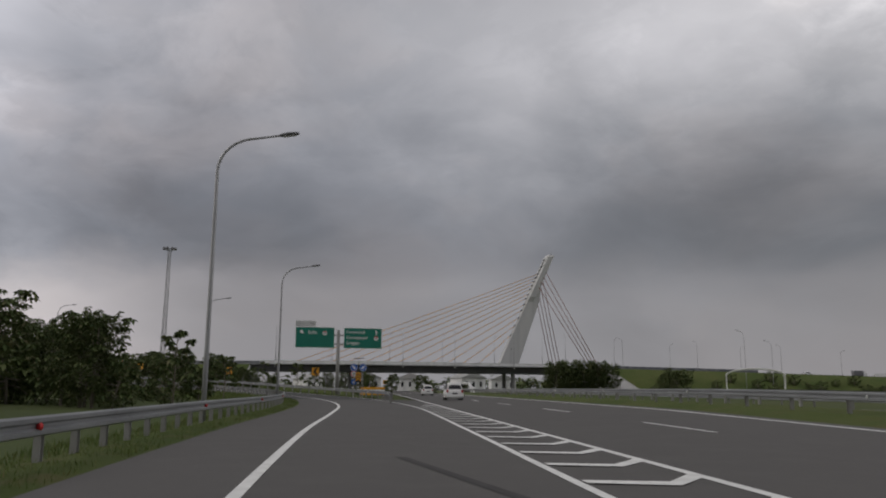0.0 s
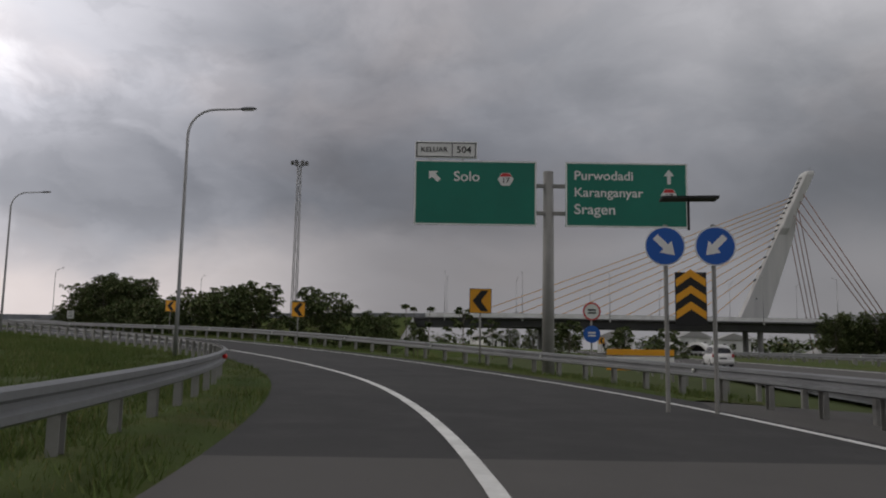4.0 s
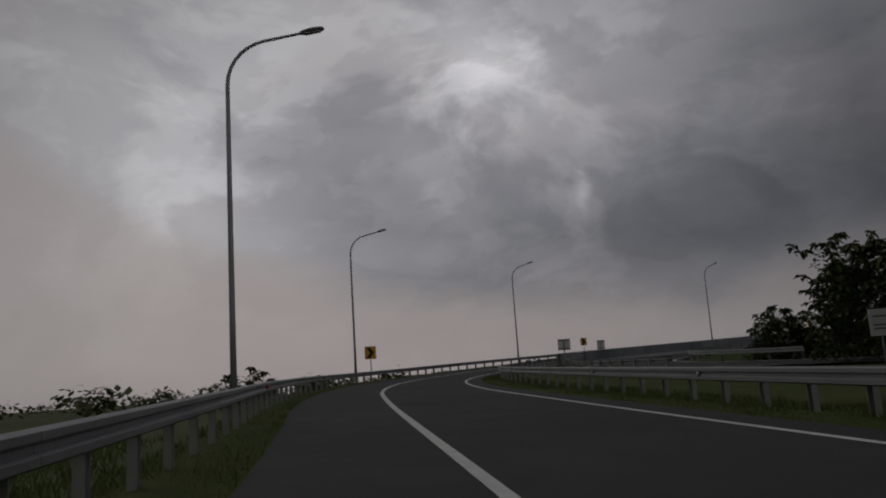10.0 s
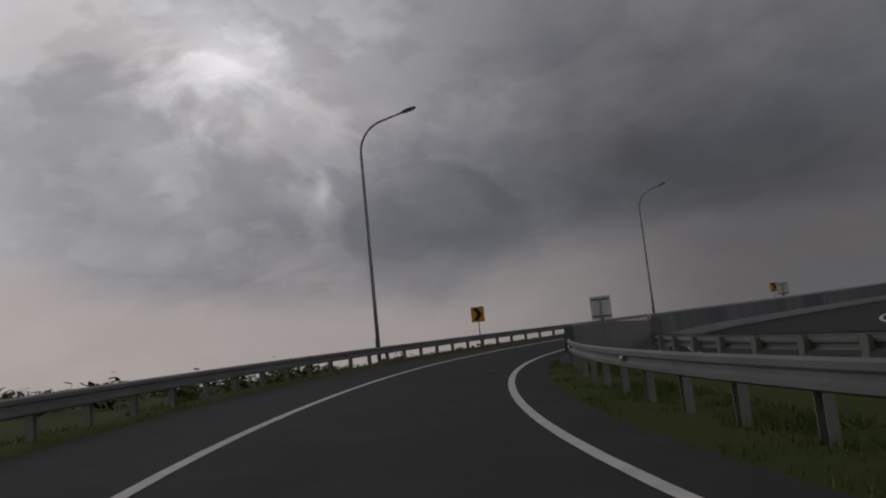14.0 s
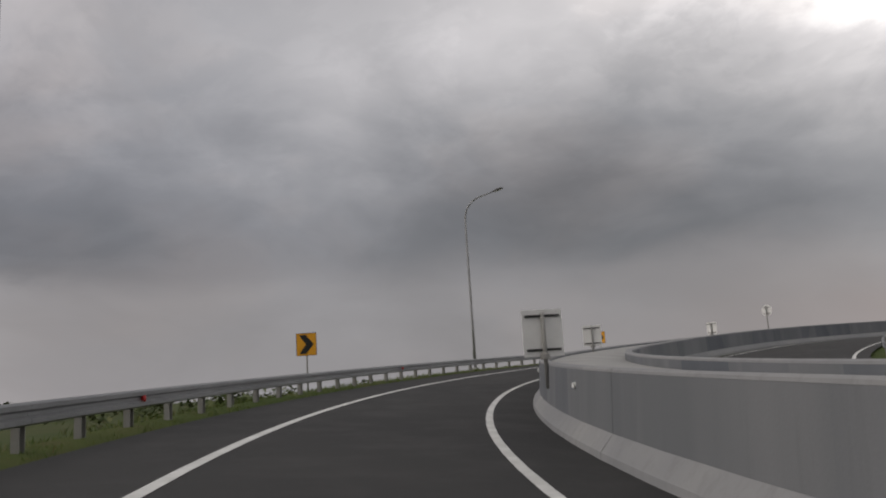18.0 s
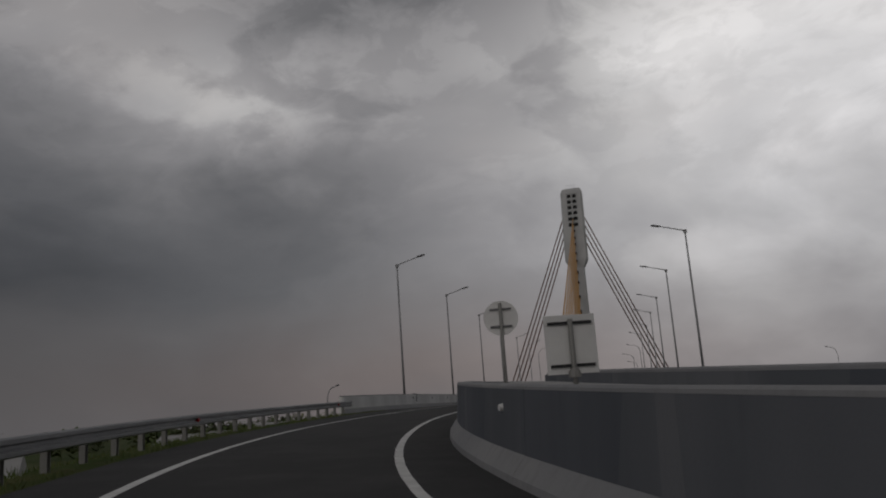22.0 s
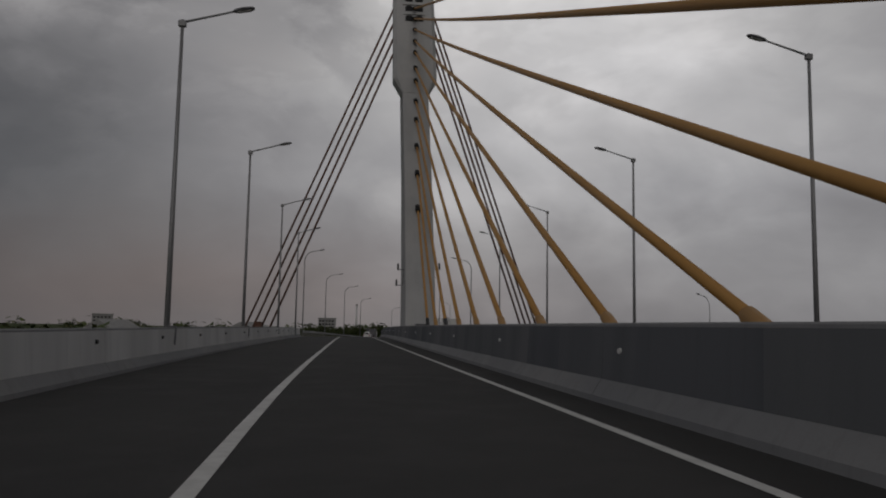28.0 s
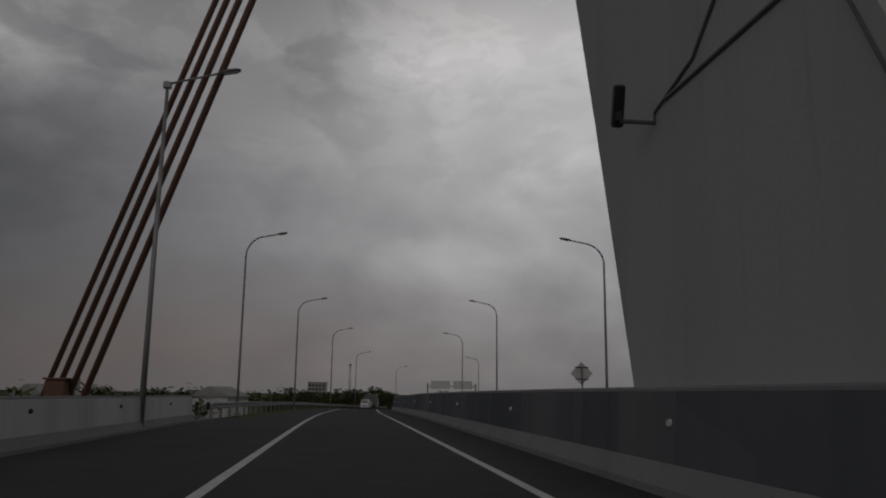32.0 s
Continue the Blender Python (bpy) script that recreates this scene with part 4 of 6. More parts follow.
def angle_lamp():
    ob = thing("street_lamp", "grey steel bridge lamp with a straight raised arm", "street lamp", "bridge lamps")
    bm = bmesh.new()
    tube(bm, [(0, 0, -0.02), (0, 0, 4), (0, 0, 11.45)], [0.10, 0.085, 0.055], 10)
    part("pole", bm, LAMPSTEEL, ob, smooth_shade=True)
    bm = bmesh.new()
    tube(bm, [(-0.06, 0, 11.34), (1.75, 0, 11.86)], [0.045, 0.035], 8)
    part("arm", bm, LAMPSTEEL, ob, smooth_shade=True)
    bm = bmesh.new()
    box(bm, -0.13, 0.13, -0.09, 0.09, 11.2, 11.42, 0.02)
    part("bracket", bm, LAMPSTEEL, ob)
    bm = bmesh.new()
    lamp_head(bm)
    h = part("lamp_head", bm, HEADGREY, ob)
    h.matrix_basis = Matrix.Translation((1.7, 0, 11.85)) @ Matrix.Rotation(radians(-12), 4, "Y")
    bm = bmesh.new()
    box(bm, 0.14, 0.6, -0.08, 0.08, -0.065, -0.045)
    part("lamp_glass", bm, GLASSY, h)
    bm = bmesh.new()
    box(bm, -0.16, 0.16, -0.16, 0.16, 0.0, 0.05, 0.01)
    part("base_plate", bm, HEADGREY, ob)
    return ob


def lamp_pose(s, u, arm_right=True, h=0.0):
    return facing(s, u, h) @ Matrix.Rotation(0 if arm_right else math.pi, 4, "Z")


lamp_a = curved_lamp()
first = True
# station and place of the head above the road
for s, u in ((28.85, -2.0), (62.2, -1.1), (99.4, 0.0), (135.8, -0.1), (170.4, -0.95), (205.9, -3.95), (238.1, -3.4), (273.2, -4.25), (307.8, -4.0)):
    pu = min(u - 2.6, rail_l(s) - 0.3) + {135.8: -0.2, 170.4: -0.25, 205.9: -0.4, 273.2: -0.1, 307.8: -0.2}.get(s, 0.0)
    m = lamp_pose(s, pu, True, -0.3 if s < 110 else -0.05)
    if first:
        lamp_a.matrix_world, first = m, False
    else:
        copy_thing(lamp_a, m @ Matrix.Diagonal((1, 1, 0.955 if s < 70 else 1.0, 1)))
for s, u, r in ((505.4, -7.9, True), (529, -6.1, True), (560, -5.0, True), (606, -7.0, True), (655, -7.5, True),
                (496.5, 16.1, False), (529.0, 14.4, False), (566.0, 13.7, False), (620, 17.0, False)):
    copy_thing(lamp_a, lamp_pose(s, u, r, -0.05) @ Matrix.Diagonal((1.0, 1.0, 1.15 if s == 505.4 else 1.0, 1)))
# lamps of the roads below the bridge
for x, y, turn, tall_ in ((-44.8, 299.0, 10, 1.08), (104.6, 254.0, 120, 1.54), (86.0, 227.7, 120, 1.66)):
    copy_thing(lamp_a, Matrix.Translation((x, y, -0.1)) @ Matrix.Rotation(radians(turn), 4, "Z") @ Matrix.Diagonal((1.0, 1.0, tall_, 1)))
lamp_a.scale.z = 0.955
lamp_b = angle_lamp()
first = True
# pole stations on both edges of the deck
for stations, r, d in ((((372.4, -6.2), (392.2, -6.0), (413.4, -6.1), (433.6, -6.45), (454.2, -6.45), (473.9, -6.5)), True, -1),
                         (((370.4, 16.4), (390.3, 16.5), (413.3, 16.72), (431.8, 16.6), (453.6, 16.65), (473.6, 16.1)), False, 1)):
    for s, edge in stations:
        m = lamp_pose(s, edge - d * 0.05, r, 0.12)
        if first:
            lamp_b.matrix_world, first = m, False
        else:
            copy_thing(lamp_b, m)
        bm = bmesh.new()
        box(bm, -0.22, 0.22, -0.2, 0.2, -0.9, 0.13, 0.02, facing(s, edge, 0.0))
        part("lamp_bracket", bm, CONCRETE, bridge)

for s, edge in ((372.4, -6.2), (392.2, -6.0), (413.4, -6.1), (433.6, -6.45), (453.7, -6.4)):
    bm = bmesh.new()
    u = deck_l(s) + 0.62
    tube(bm, [at(s - 0.1, u - 0.5, 1.11), at(s - 0.12, u - 0.20, 1.10), at(s - 0.45, u - 0.15, 0.52)], 0.035, 6)
    part("drain_pipe", bm, HEADGREY, parapet_l, "dark pipe bent over the parapet")
mast = thing("high_mast", "tall steel lattice mast with a ring of floodlights among the trees", "high mast lamp")
mast.matrix_world = Matrix.Translation((-74.2, 207.8, -0.15)) @ Matrix.Scale(1.015, 4)


def leg_at(k, z):
    r = 0.72 - 0.30 * z / 37
    return Vector((r * math.cos(math.pi / 4 + math.pi / 2 * k), r * math.sin(math.pi / 4 + math.pi / 2 * k), z))


for k in range(4):
    bm = bmesh.new()
    tube(bm, [leg_at(k, 0), leg_at(k, 18), leg_at(k, 37)], [0.10, 0.085, 0.07], 6)
    part("leg", bm, LAMPSTEEL, mast, smooth_shade=True)
bm = bmesh.new()
for i in range(30):
    z0, z1 = 37 * i / 30, 37 * (i + 1) / 30
    for k in range(4):
        tube(bm, [leg_at(k, z0), leg_at(k + 1, z1)] if (i + k) % 2 else [leg_at(k + 1, z0), leg_at(k, z1)], 0.035, 4)
        tube(bm, [leg_at(k, z1), leg_at(k + 1, z1)], 0.03, 4)
part("bracing", bm, LAMPSTEEL, mast)
bm = bmesh.new()
tube(bm, [(1.35 * math.cos(a), 1.35 * math.sin(a), 37.2) for a in (2 * math.pi * i / 16 for i in range(17))], 0.07, 6)
for i in range(4):
    a = math.pi / 2 * i
    tube(bm, [(0, 0, 36.9), (1.35 * math.cos(a), 1.35 * math.sin(a), 37.2)], 0.05, 6)
part("ring", bm, LAMPSTEEL, mast)
flood = bmesh.new()
box(flood, -0.3, 0.3, -0.25, 0.25, -0.45, 0.1, 0.04)
flood = finish("floodlight", flood, HEADGREY)
for i in range(8):
    a = 2 * math.pi * i / 8
    shared("floodlight", flood, mast, Matrix.Translation((1.5 * math.cos(a), 1.5 * math.sin(a), 37.55)) @ Matrix.Rotation(a, 4, "Z"))

# ---------------------------------------------------------------- the leaning tower and its cables
LEAN, FOOT = 0.482, 451.1


def tower_point(ds, du, h):
    """ds along the bridge from the front face, du across from the axis."""
    return at(FOOT + ds + LEAN * h, AXIS_U + du, h)


def shaft_depth(h):
    return 7.6 - 3.0 * min(1.0, h / 24.0)


def chamfered(w, d, c):
    return ((-w + c, 0), (w - c, 0), (w, c), (w, d - c), (w - c, d), (-w + c, d), (-w, d - c), (-w, c))


tower = thing("bridge_tower", "leaning grey concrete bridge tower with a wider head", "bridge tower")
bm = bmesh.new()
loops = []
for h, w, d0, d1, off in ((-0.3, 1.27, 0.0, 7.6, 0.06), (6, 1.27, 0.0, shaft_depth(6), 0.12), (15, 1.27, 0.0, shaft_depth(15), 0.12), (24.9, 1.28, 0.0, 4.6, 0.0), (30.5, 1.20, 0.6, 2.7, 0.0)):
    loops.append([tower_point(d0 + y, x + off, h) for x, y in chamfered(w, d1 - d0, 0.05)])
rings(bm, loops)
bmesh.ops.recalc_face_normals(bm, faces=bm.faces)
part("shaft", bm, TOWER, tower)
bm = bmesh.new()
loops = []
for h, w, d0, d1, c in ((24.5, 1.30, -0.05, 2.4, 0.10), (26.2, 2.2, -0.35, 2.4, 0.35), (41.7, 2.2, -0.30, 2.3, 0.35), (42.6, 1.8, -0.1, 2.1, 0.35)):
    loops.append([tower_point(d0 + y, x, h) for x, y in chamfered(w, d1 - d0, c)])
rings(bm, loops)
bmesh.ops.recalc_face_normals(bm, faces=bm.faces)
head = part("head", bm, TOWER, tower)
# slots in two columns: near-black blocks whose colour stands in for their inner shade
for r in range(6):
    for c in (-0.55, 0.55):
        h = 40.7 - r * 1.35
        bm = bmesh.new()
        rings(bm, [[tower_point(d, c + x, h + z) for x, z in ((-0.38, -0.42), (0.38, -0.42), (0.42, 0.1), (0.2, 0.36), (-0.2, 0.36), (-0.42, 0.1))] for d in (-0.36 - 0.02 * (r % 2), -0.1)])
        bmesh.ops.recalc_face_normals(bm, faces=bm.faces)
        part("slot_shade", bm, DARKHOLE, head)
for r in range(6):
    bm = bmesh.new()
    h = 41.25 - r * 1.35
    rings(bm, [[tower_point(d, x, h + z) for x, z in ((-1.15, -0.09), (1.15, -0.09), (1.15, 0.09), (-1.15, 0.09))] for d in (-0.46, -0.1)])
    bmesh.ops.recalc_face_normals(bm, faces=bm.faces)
    part("slot_sill", bm, TOWER, head)
for x in (-0.8, 0.0, 0.7):
    bm = bmesh.new()
    tube(bm, [tower_point(1.6, x, 42.4), tower_point(1.6, x, 42.4) + Vector((0, 0, 1.5))], 0.03, 6)
    part("lightning_rod", bm, LAMPSTEEL, tower)
HOLES = (11.9, 15.45, 18.35, 21.3, 23.45, 25.8, 27.4, 29.35, 30.85, 32.35, 33.8, 35.2)
for i, h in enumerate(HOLES):
    s_low = 443.55 - 6.015 * i
    low = at(s_low, AXIS_U, 0.85)
    top = tower_point(-0.25 if h < 25 else -0.5, 0, h)
    way = (top - low).normalized()
    cable = thing("stay_cable", "thick yellow ochre stay cable rising from the median to the tower", "cable", "main stay cables")
    span = (top - low).length

    def along(f):
        return low.lerp(top, f) - Vector((0, 0, span * 0.012 * f * (1 - f)))

    bm = bmesh.new()
    tube(bm, [along(k / 10) for k in range(11)], 0.102, 12)
    part("sheath", bm, GOLD, cable, smooth_shade=True)
    bm = bmesh.new()
    tube(bm, [low - way * 0.5, along(1.5 / span)], 0.135, 12)
    part("boot", bm, BLACK if i in (0, 2) else GOLD, cable, "dark sleeve at the foot", smooth_shade=True)
    for f in (0.32, 0.62):
        bm = bmesh.new()
        tube(bm, [along(f - 0.09 / span), along(f + 0.09 / span)], 0.112, 12)
        part("clamp", bm, GOLD, cable)
    bm = bmesh.new()
    tube(bm, [top - way * 0.55, top + way * 0.35], 0.21, 14)
    part("collar", bm, DARKHOLE, cable, "dark collar at the tower", smooth_shade=True)
# back stays, four on each side
for side in (-1, 1):
    for i in range(4):
        h = 35.9 - 2.0 * i
        top = tower_point(1.6, side * 2.15, h)
        mark = at(484.4 - 2.0 * i, -13.15 + 1.2 * i, 1.32) if side < 0 else at(482.6 - 0.9 * i, 22.3 - 0.85 * i, 1.75)
        way = (mark - top).normalized()
        foot = top + way * ((top.z + 0.1) / -way.z)
        cable = thing("back_stay", "rust brown back stay cable from the tower head", "cable", "back stay cables")
        bm = bmesh.new()
        tube(bm, [foot, top], 0.12, 10)
        part("sheath", bm, RUST, cable, smooth_shade=True)
        bm = bmesh.new()
        box(bm, -0.6, 0.6, -0.6, 0.6, -0.3, 0.5, 0.05, Matrix.Translation((foot.x, foot.y, 0)))
        part("anchor_block", bm, CONCRETE, cable)
# rust brown cover over the feet of the nearer stays
cover = thing("anchor_cover", "rust brown steel cover over the feet of the back stays", "cover")
cover.matrix_world = facing(480.4, -11.2, 0.0)
bm = bmesh.new()
box(bm, -0.4, 0.4, -0.6, 0.6, -0.3, 1.62, 0.06)
part("body", bm, RUST, cover)
bm = bmesh.new()
box(bm, -0.46, 0.46, -0.66, 0.66, 1.624, 1.70, 0.02)
part("lid", bm, RUST, cover)


# ---------------------------------------------------------------- signs
def plate(bm, w, h, t=0.02, z=0.0, y=0.0):
    return box(bm, -w / 2, w / 2, y - t / 2, y + t / 2, z - h / 2, z + h / 2, 0.004)


def flat_shape(bm, pts, y, z=0.0, t=0.006):
    """A thin raised shape on a sign's face (towards -y), from (x, z) points."""
    front = [bm.verts.new((x, y - t, z + q)) for x, q in pts]
    back = [bm.verts.new((x, y, z + q)) for x, q in pts]
    bm.faces.new(front)
    for i in range(len(pts)):
        j = (i + 1) % len(pts)
        bm.faces.new((front[i], back[i], back[j], front[j]))
    bmesh.ops.recalc_face_normals(bm, faces=bm.faces)
    return bm


def words(text, size, mat, parent, x, y, z, align="LEFT", name="lettering"):
    """Raised letters that face -y."""
    cu = bpy.data.curves.new("letters", "FONT")
    cu.body, cu.size, cu.align_x, cu.align_y, cu.extrude, cu.offset = text, size, align, "CENTER", 0.004, size * 0.012
    tmp = bpy.data.objects.new("letters", cu)
    scene.collection.objects.link(tmp)
    me = bpy.data.meshes.new_from_object(tmp.evaluated_get(bpy.context.evaluated_depsgraph_get()))
    bpy.data.objects.remove(tmp)
    me.materials.clear()
    me.materials.append(mat)
    ob = new(name, me)
    ob.parent = parent
    ob.matrix_basis = Matrix.Translation((x, y, z)) @ Matrix.Rotation(radians(90), 4, "X")
    return ob


def chevron_sign(w, h, points_left, post=1.35, label=""):
    """A yellow board with a black chevron on one post; its origin is at the foot."""
    ob = thing("chevron_sign", label, "road sign", "chevron signs")
    bm = bmesh.new()
    tube(bm, [(0, 0.05, -0.4), (0, 0.05, post + h * 0.9)], 0.035, 8)
    part("post", bm, POSTSTEEL, ob, smooth_shade=True)
    z = post + h / 2
    bm = bmesh.new()
    plate(bm, w, h, 0.02, z)
    board = part("board", bm, YELLOW, ob)
    k = -1 if points_left else 1
    bm = bmesh.new()
    pts = [(-k * w * 0.36, h * 0.42), (k * w * 0.02 - k * w * 0.04, h * 0.42), (k * w * 0.36, 0), (-k * w * 0.02, -h * 0.42), (-k * w * 0.36, -h * 0.42), (-k * w * 0.02, 0)]
    if k > 0:
        pts.reverse()
    flat_shape(bm, pts, -0.011, z)
    part("chevron", bm, SIGNBLACK, board, "black chevron")
    bm = bmesh.new()
    e = 0.018
    for x0, x1, z0, z1 in ((-w / 2, w / 2, h / 2 - e, h / 2), (-w / 2, w / 2, -h / 2, -h / 2 + e), (-w / 2, -w / 2 + e, -h / 2 + e, h / 2 - e), (w / 2 - e, w / 2, -h / 2 + e, h / 2 - e)):
        box(bm, x0, x1, -0.016, -0.0105, z + z0, z + z1)
    part("border", bm, SIGNBLACK, board)
    bm = bmesh.new()
    for q in (-0.25, 0.25):
        box(bm, -w * 0.4, w * 0.4, 0.012, 0.035, z + q * h - 0.02, z + q * h + 0.02)
    part("bracket", bm, POSTSTEEL, ob)
    return ob


chev_l = chevron_sign(0.85, 0.95, True, 1.5, "yellow board with a black chevron on a thin post")
chev_l.matrix_world = facing(92.0, 7.5, 0.60, -20)
copy_thing(chev_l, facing(110.7, 7.0, 0.28, -14) @ Matrix.Scale(0.95, 4))
copy_thing(chev_l, facing(131.0, 8.2, 0.42, -10) @ Matrix.Scale(0.97, 4))
copy_thing(chev_l, Matrix.Translation((-13.5, 178.0, 0.6)) @ Matrix.Rotation(radians(10), 4, "Z"))
chev_r = chevron_sign(0.85, 0.95, False, 1.45, "yellow board with a black chevron behind the outer rail")
chev_r.matrix_world = facing(207.2, -6.2, 0.24, 14)
copy_thing(chev_r, facing(252.1, -7.6, -0.06, 14))
copy_thing(chev_r, facing(287.8, -5.7, -0.14, 16) @ Matrix.Scale(0.9, 4))
copy_thing(chev_r, facing(324.0, -6.75, -0.29, 14))


def sign_back(w, h, z, label, round_board=False):
    """A sign seen from behind: bare board, two cross rails and a post. The face looks to +y."""
    ob = thing("road_sign", label, "road sign", "signs seen from behind")
    bm = bmesh.new()
    if round_board:
        bmesh.ops.create_cone(bm, cap_ends=True, segments=36, radius1=w / 2, radius2=w / 2, depth=0.02, matrix=Matrix.Translation((0, 0, z)) @ Matrix.Rotation(radians(90), 4, "X"))
    else:
        plate(bm, w, h, 0.02, z)
    part("board", bm, SIGNBACK, ob)
    for q in ((-0.25, 0.25) if round_board else (-0.36, 0.36)):
        bm = bmesh.new()
        k = 0.62 if round_board else 0.86
        box(bm, -w / 2 * k, w / 2 * k, -0.045, -0.012, z + q * h - 0.025, z + q * h + 0.025)
        part("cross_rail", bm, HEADGREY if round_board else BLACK, ob, "dark cross rail")
    bm = bmesh.new()
    tube(bm, [(0, -0.085, -0.6), (0, -0.085, z + h * 0.42)], 0.045, 10)
    part("post", bm, POSTSTEEL, ob, smooth_shade=True)
    bm = bmesh.new()
    tube(bm, [(0, -0.085, 0.0), (0, -0.085, 0.10), (0, -0.085, 0.16)], [0.11, 0.10, 0.05], 10)
    part("foot", bm, POSTSTEEL, ob)
    return ob


big = sign_back(0.86, 0.98, 0.55, "bare metal back of a square sign on the median wall")
big.matrix_world = facing(275.6, wall_r(275.6) + 0.20, 1.23, 10)
copy_thing(big, facing(298.2, wall_r(298.2) + 0.74, 1.26, 8))
near_end = facing(323.4, 4.95, 1.0, -4)
near_end.translation = (-103.1, 251.7, 9.03)
copy_thing(big, near_end @ Matrix.Scale(0.86, 4))
copy_thing(big, facing(239.2, wall_r(239.2) + 0.75, 1.15, 10))
rnd = sign_back(0.88, 0.88, 1.95, "round bare metal sign back on a tall post", True)
rnd.matrix_world = facing(329.9, 4.66, 0.76, -6)
dia = sign_back(0.8, 0.8, 2.3, "bare back of a diamond shaped warning sign")
dia.matrix_world = facing(486.0, 11.4, 0.0)
for o in dia.children:
    if o.name.startswith("board"):
        o.matrix_basis = Matrix.Translation((0, 0, 2.3)) @ Matrix.Rotation(radians(45), 4, "Y") @ Matrix.Translation((0, 0, -2.3))
small = sign_back(0.55, 0.75, 1.55, "small bare sign back beside the carriageway")
small.matrix_world = facing(252.0, 16.2, -0.1, 10)
wide = sign_back(0.86, 0.78, 1.95, "pale square sign back on a post in the verge")
wide.matrix_world = facing(205.0, 8.55, 0.0, 0)
pale = thing("road_sign", "small pale grey sign board on a post before the bushes", "road sign")
pale.matrix_world = Matrix.Translation((-80.8, 152.1, 2.95)) @ Matrix.Rotation(radians(48), 4, "Z")
bm = bmesh.new()
plate(bm, 0.82, 1.0, 0.02, 1.75)
board = part("board", bm, SIGNWHITE, pale)
bm = bmesh.new()
for z in (1.98, 1.66, 1.52):
    box(bm, -0.27, 0.22, -0.018, -0.0105, z - 0.03, z + 0.03)
part("bars", bm, HEADGREY, board, "faded lines of writing")
bm = bmesh.new()
tube(bm, [(0, 0.05, -0.6), (0, 0.05, 2.15)], 0.035, 8)
part("post", bm, POSTSTEEL, pale, smooth_shade=True)

# direction sign on one pole
direction = thing("direction_sign", "two green direction boards with white letters on one pole", "road sign")
direction.matrix_world = Matrix.Translation((-12.45, 91.1, -0.2)) @ Matrix.Rotation(radians(13), 4, "Z") @ Matrix.Diagonal((1.09, 1.0, 1.01, 1))
bm = bmesh.new()
tube(bm, [(0, 0.25, -0.3), (0, 0.25, 7.9)], [0.21, 0.17], 14)
part("pole", bm, POSTSTEEL, direction, smooth_shade=True)
bm = bmesh.new()
tube(bm, [(0, 0.25, -0.3), (0, 0.25, 0.08)], [0.34, 0.32], 14)
part("pole_foot", bm, CONCRETE, direction)
for z in (6.35, 7.35):
    bm = bmesh.new()
    box(bm, -3.9, 3.9, 0.12, 0.22, z - 0.07, z + 0.07, 0.01)
    part("cross_beam", bm, POSTSTEEL, direction)
for x0, x1 in ((-4.5, -0.42), (0.55, 4.62)):
    bm = bmesh.new()
    box(bm, x0, x1, 0.04, 0.10, 5.86, 8.22, 0.01)
    board = part("board", bm, GREEN, direction, "green board")
    bm = bmesh.new()
    e = 0.05
    for a0, a1, z0, z1 in ((x0, x1, 5.86, 5.86 + e), (x0, x1, 8.22 - e, 8.22), (x0, x0 + e, 5.86 + e, 8.22 - e), (x1 - e, x1, 5.86 + e, 8.22 - e)):
        box(bm, a0, a1, 0.028, 0.039, z0, z1)
    part("border", bm, SIGNWHITE, board)
    if x0 < 0:
        words("Solo", 0.50, SIGNWHITE, board, -3.2, 0.03, 7.62)
        bm = bmesh.new()
        flat_shape(bm, [(-4.02, 7.82), (-3.72, 7.82), (-3.80, 7.72), (-3.62, 7.54), (-3.74, 7.42), (-3.92, 7.60), (-4.02, 7.52)], 0.036)
        part("arrow", bm, SIGNWHITE, board)
    else:
        for k, t in enumerate(("Purwodadi", "Karanganyar", "Sragen")):
            words(t, 0.46 if k < 2 else 0.52, SIGNWHITE, board, x0 + 0.28, 0.03, 7.72 - 0.62 * k)
        bm = bmesh.new()
        flat_shape(bm, [(3.95, 7.46), (4.07, 7.46), (4.07, 7.76), (4.18, 7.76), (4.01, 8.0), (3.84, 7.76), (3.95, 7.76)], 0.036)
        part("arrow", bm, SIGNWHITE, board)
    cx, cz = (-1.45, 7.55) if x0 < 0 else (4.0, 7.05)
    bm = bmesh.new()
    flat_shape(bm, [(cx + 0.27 * math.cos(a), cz + 0.27 * math.sin(a)) for a in (math.pi / 3 * i for i in range(6))], 0.036)
    shield = part("route_shield", bm, SIGNWHITE, board, "white six-sided route shield")
    bm = bmesh.new()
    flat_shape(bm, [(cx - 0.2, cz + 0.1), (cx + 0.2, cz + 0.1), (cx + 0.12, cz + 0.22), (cx - 0.12, cz + 0.22)], 0.028)
    part("shield_band", bm, RED, shield)
    words("17", 0.27, SIGNBLACK, shield, cx, 0.024, cz - 0.05, "CENTER")
bm = bmesh.new()
box(bm, -4.5, -2.42, 0.05, 0.09, 8.30, 8.92, 0.01)
tab = part("exit_tab", bm, SIGNWHITE, direction, "white exit number tab")
bm = bmesh.new()
for a0, a1, z0, z1 in ((-4.46, -2.46, 8.34, 8.37), (-4.46, -2.46, 8.85, 8.88), (-4.46, -4.43, 8.37, 8.85), (-2.49, -2.46, 8.37, 8.85), (-3.27, -3.24, 8.37, 8.85)):
    box(bm, a0, a1, 0.038, 0.049, z0, z1)
part("tab_border", bm, SIGNBLACK, tab)
words("KELUAR", 0.25, SIGNBLACK, tab, -3.86, 0.04, 8.61, "CENTER")
words("504", 0.34, SIGNBLACK, tab, -2.86, 0.04, 8.61, "CENTER")
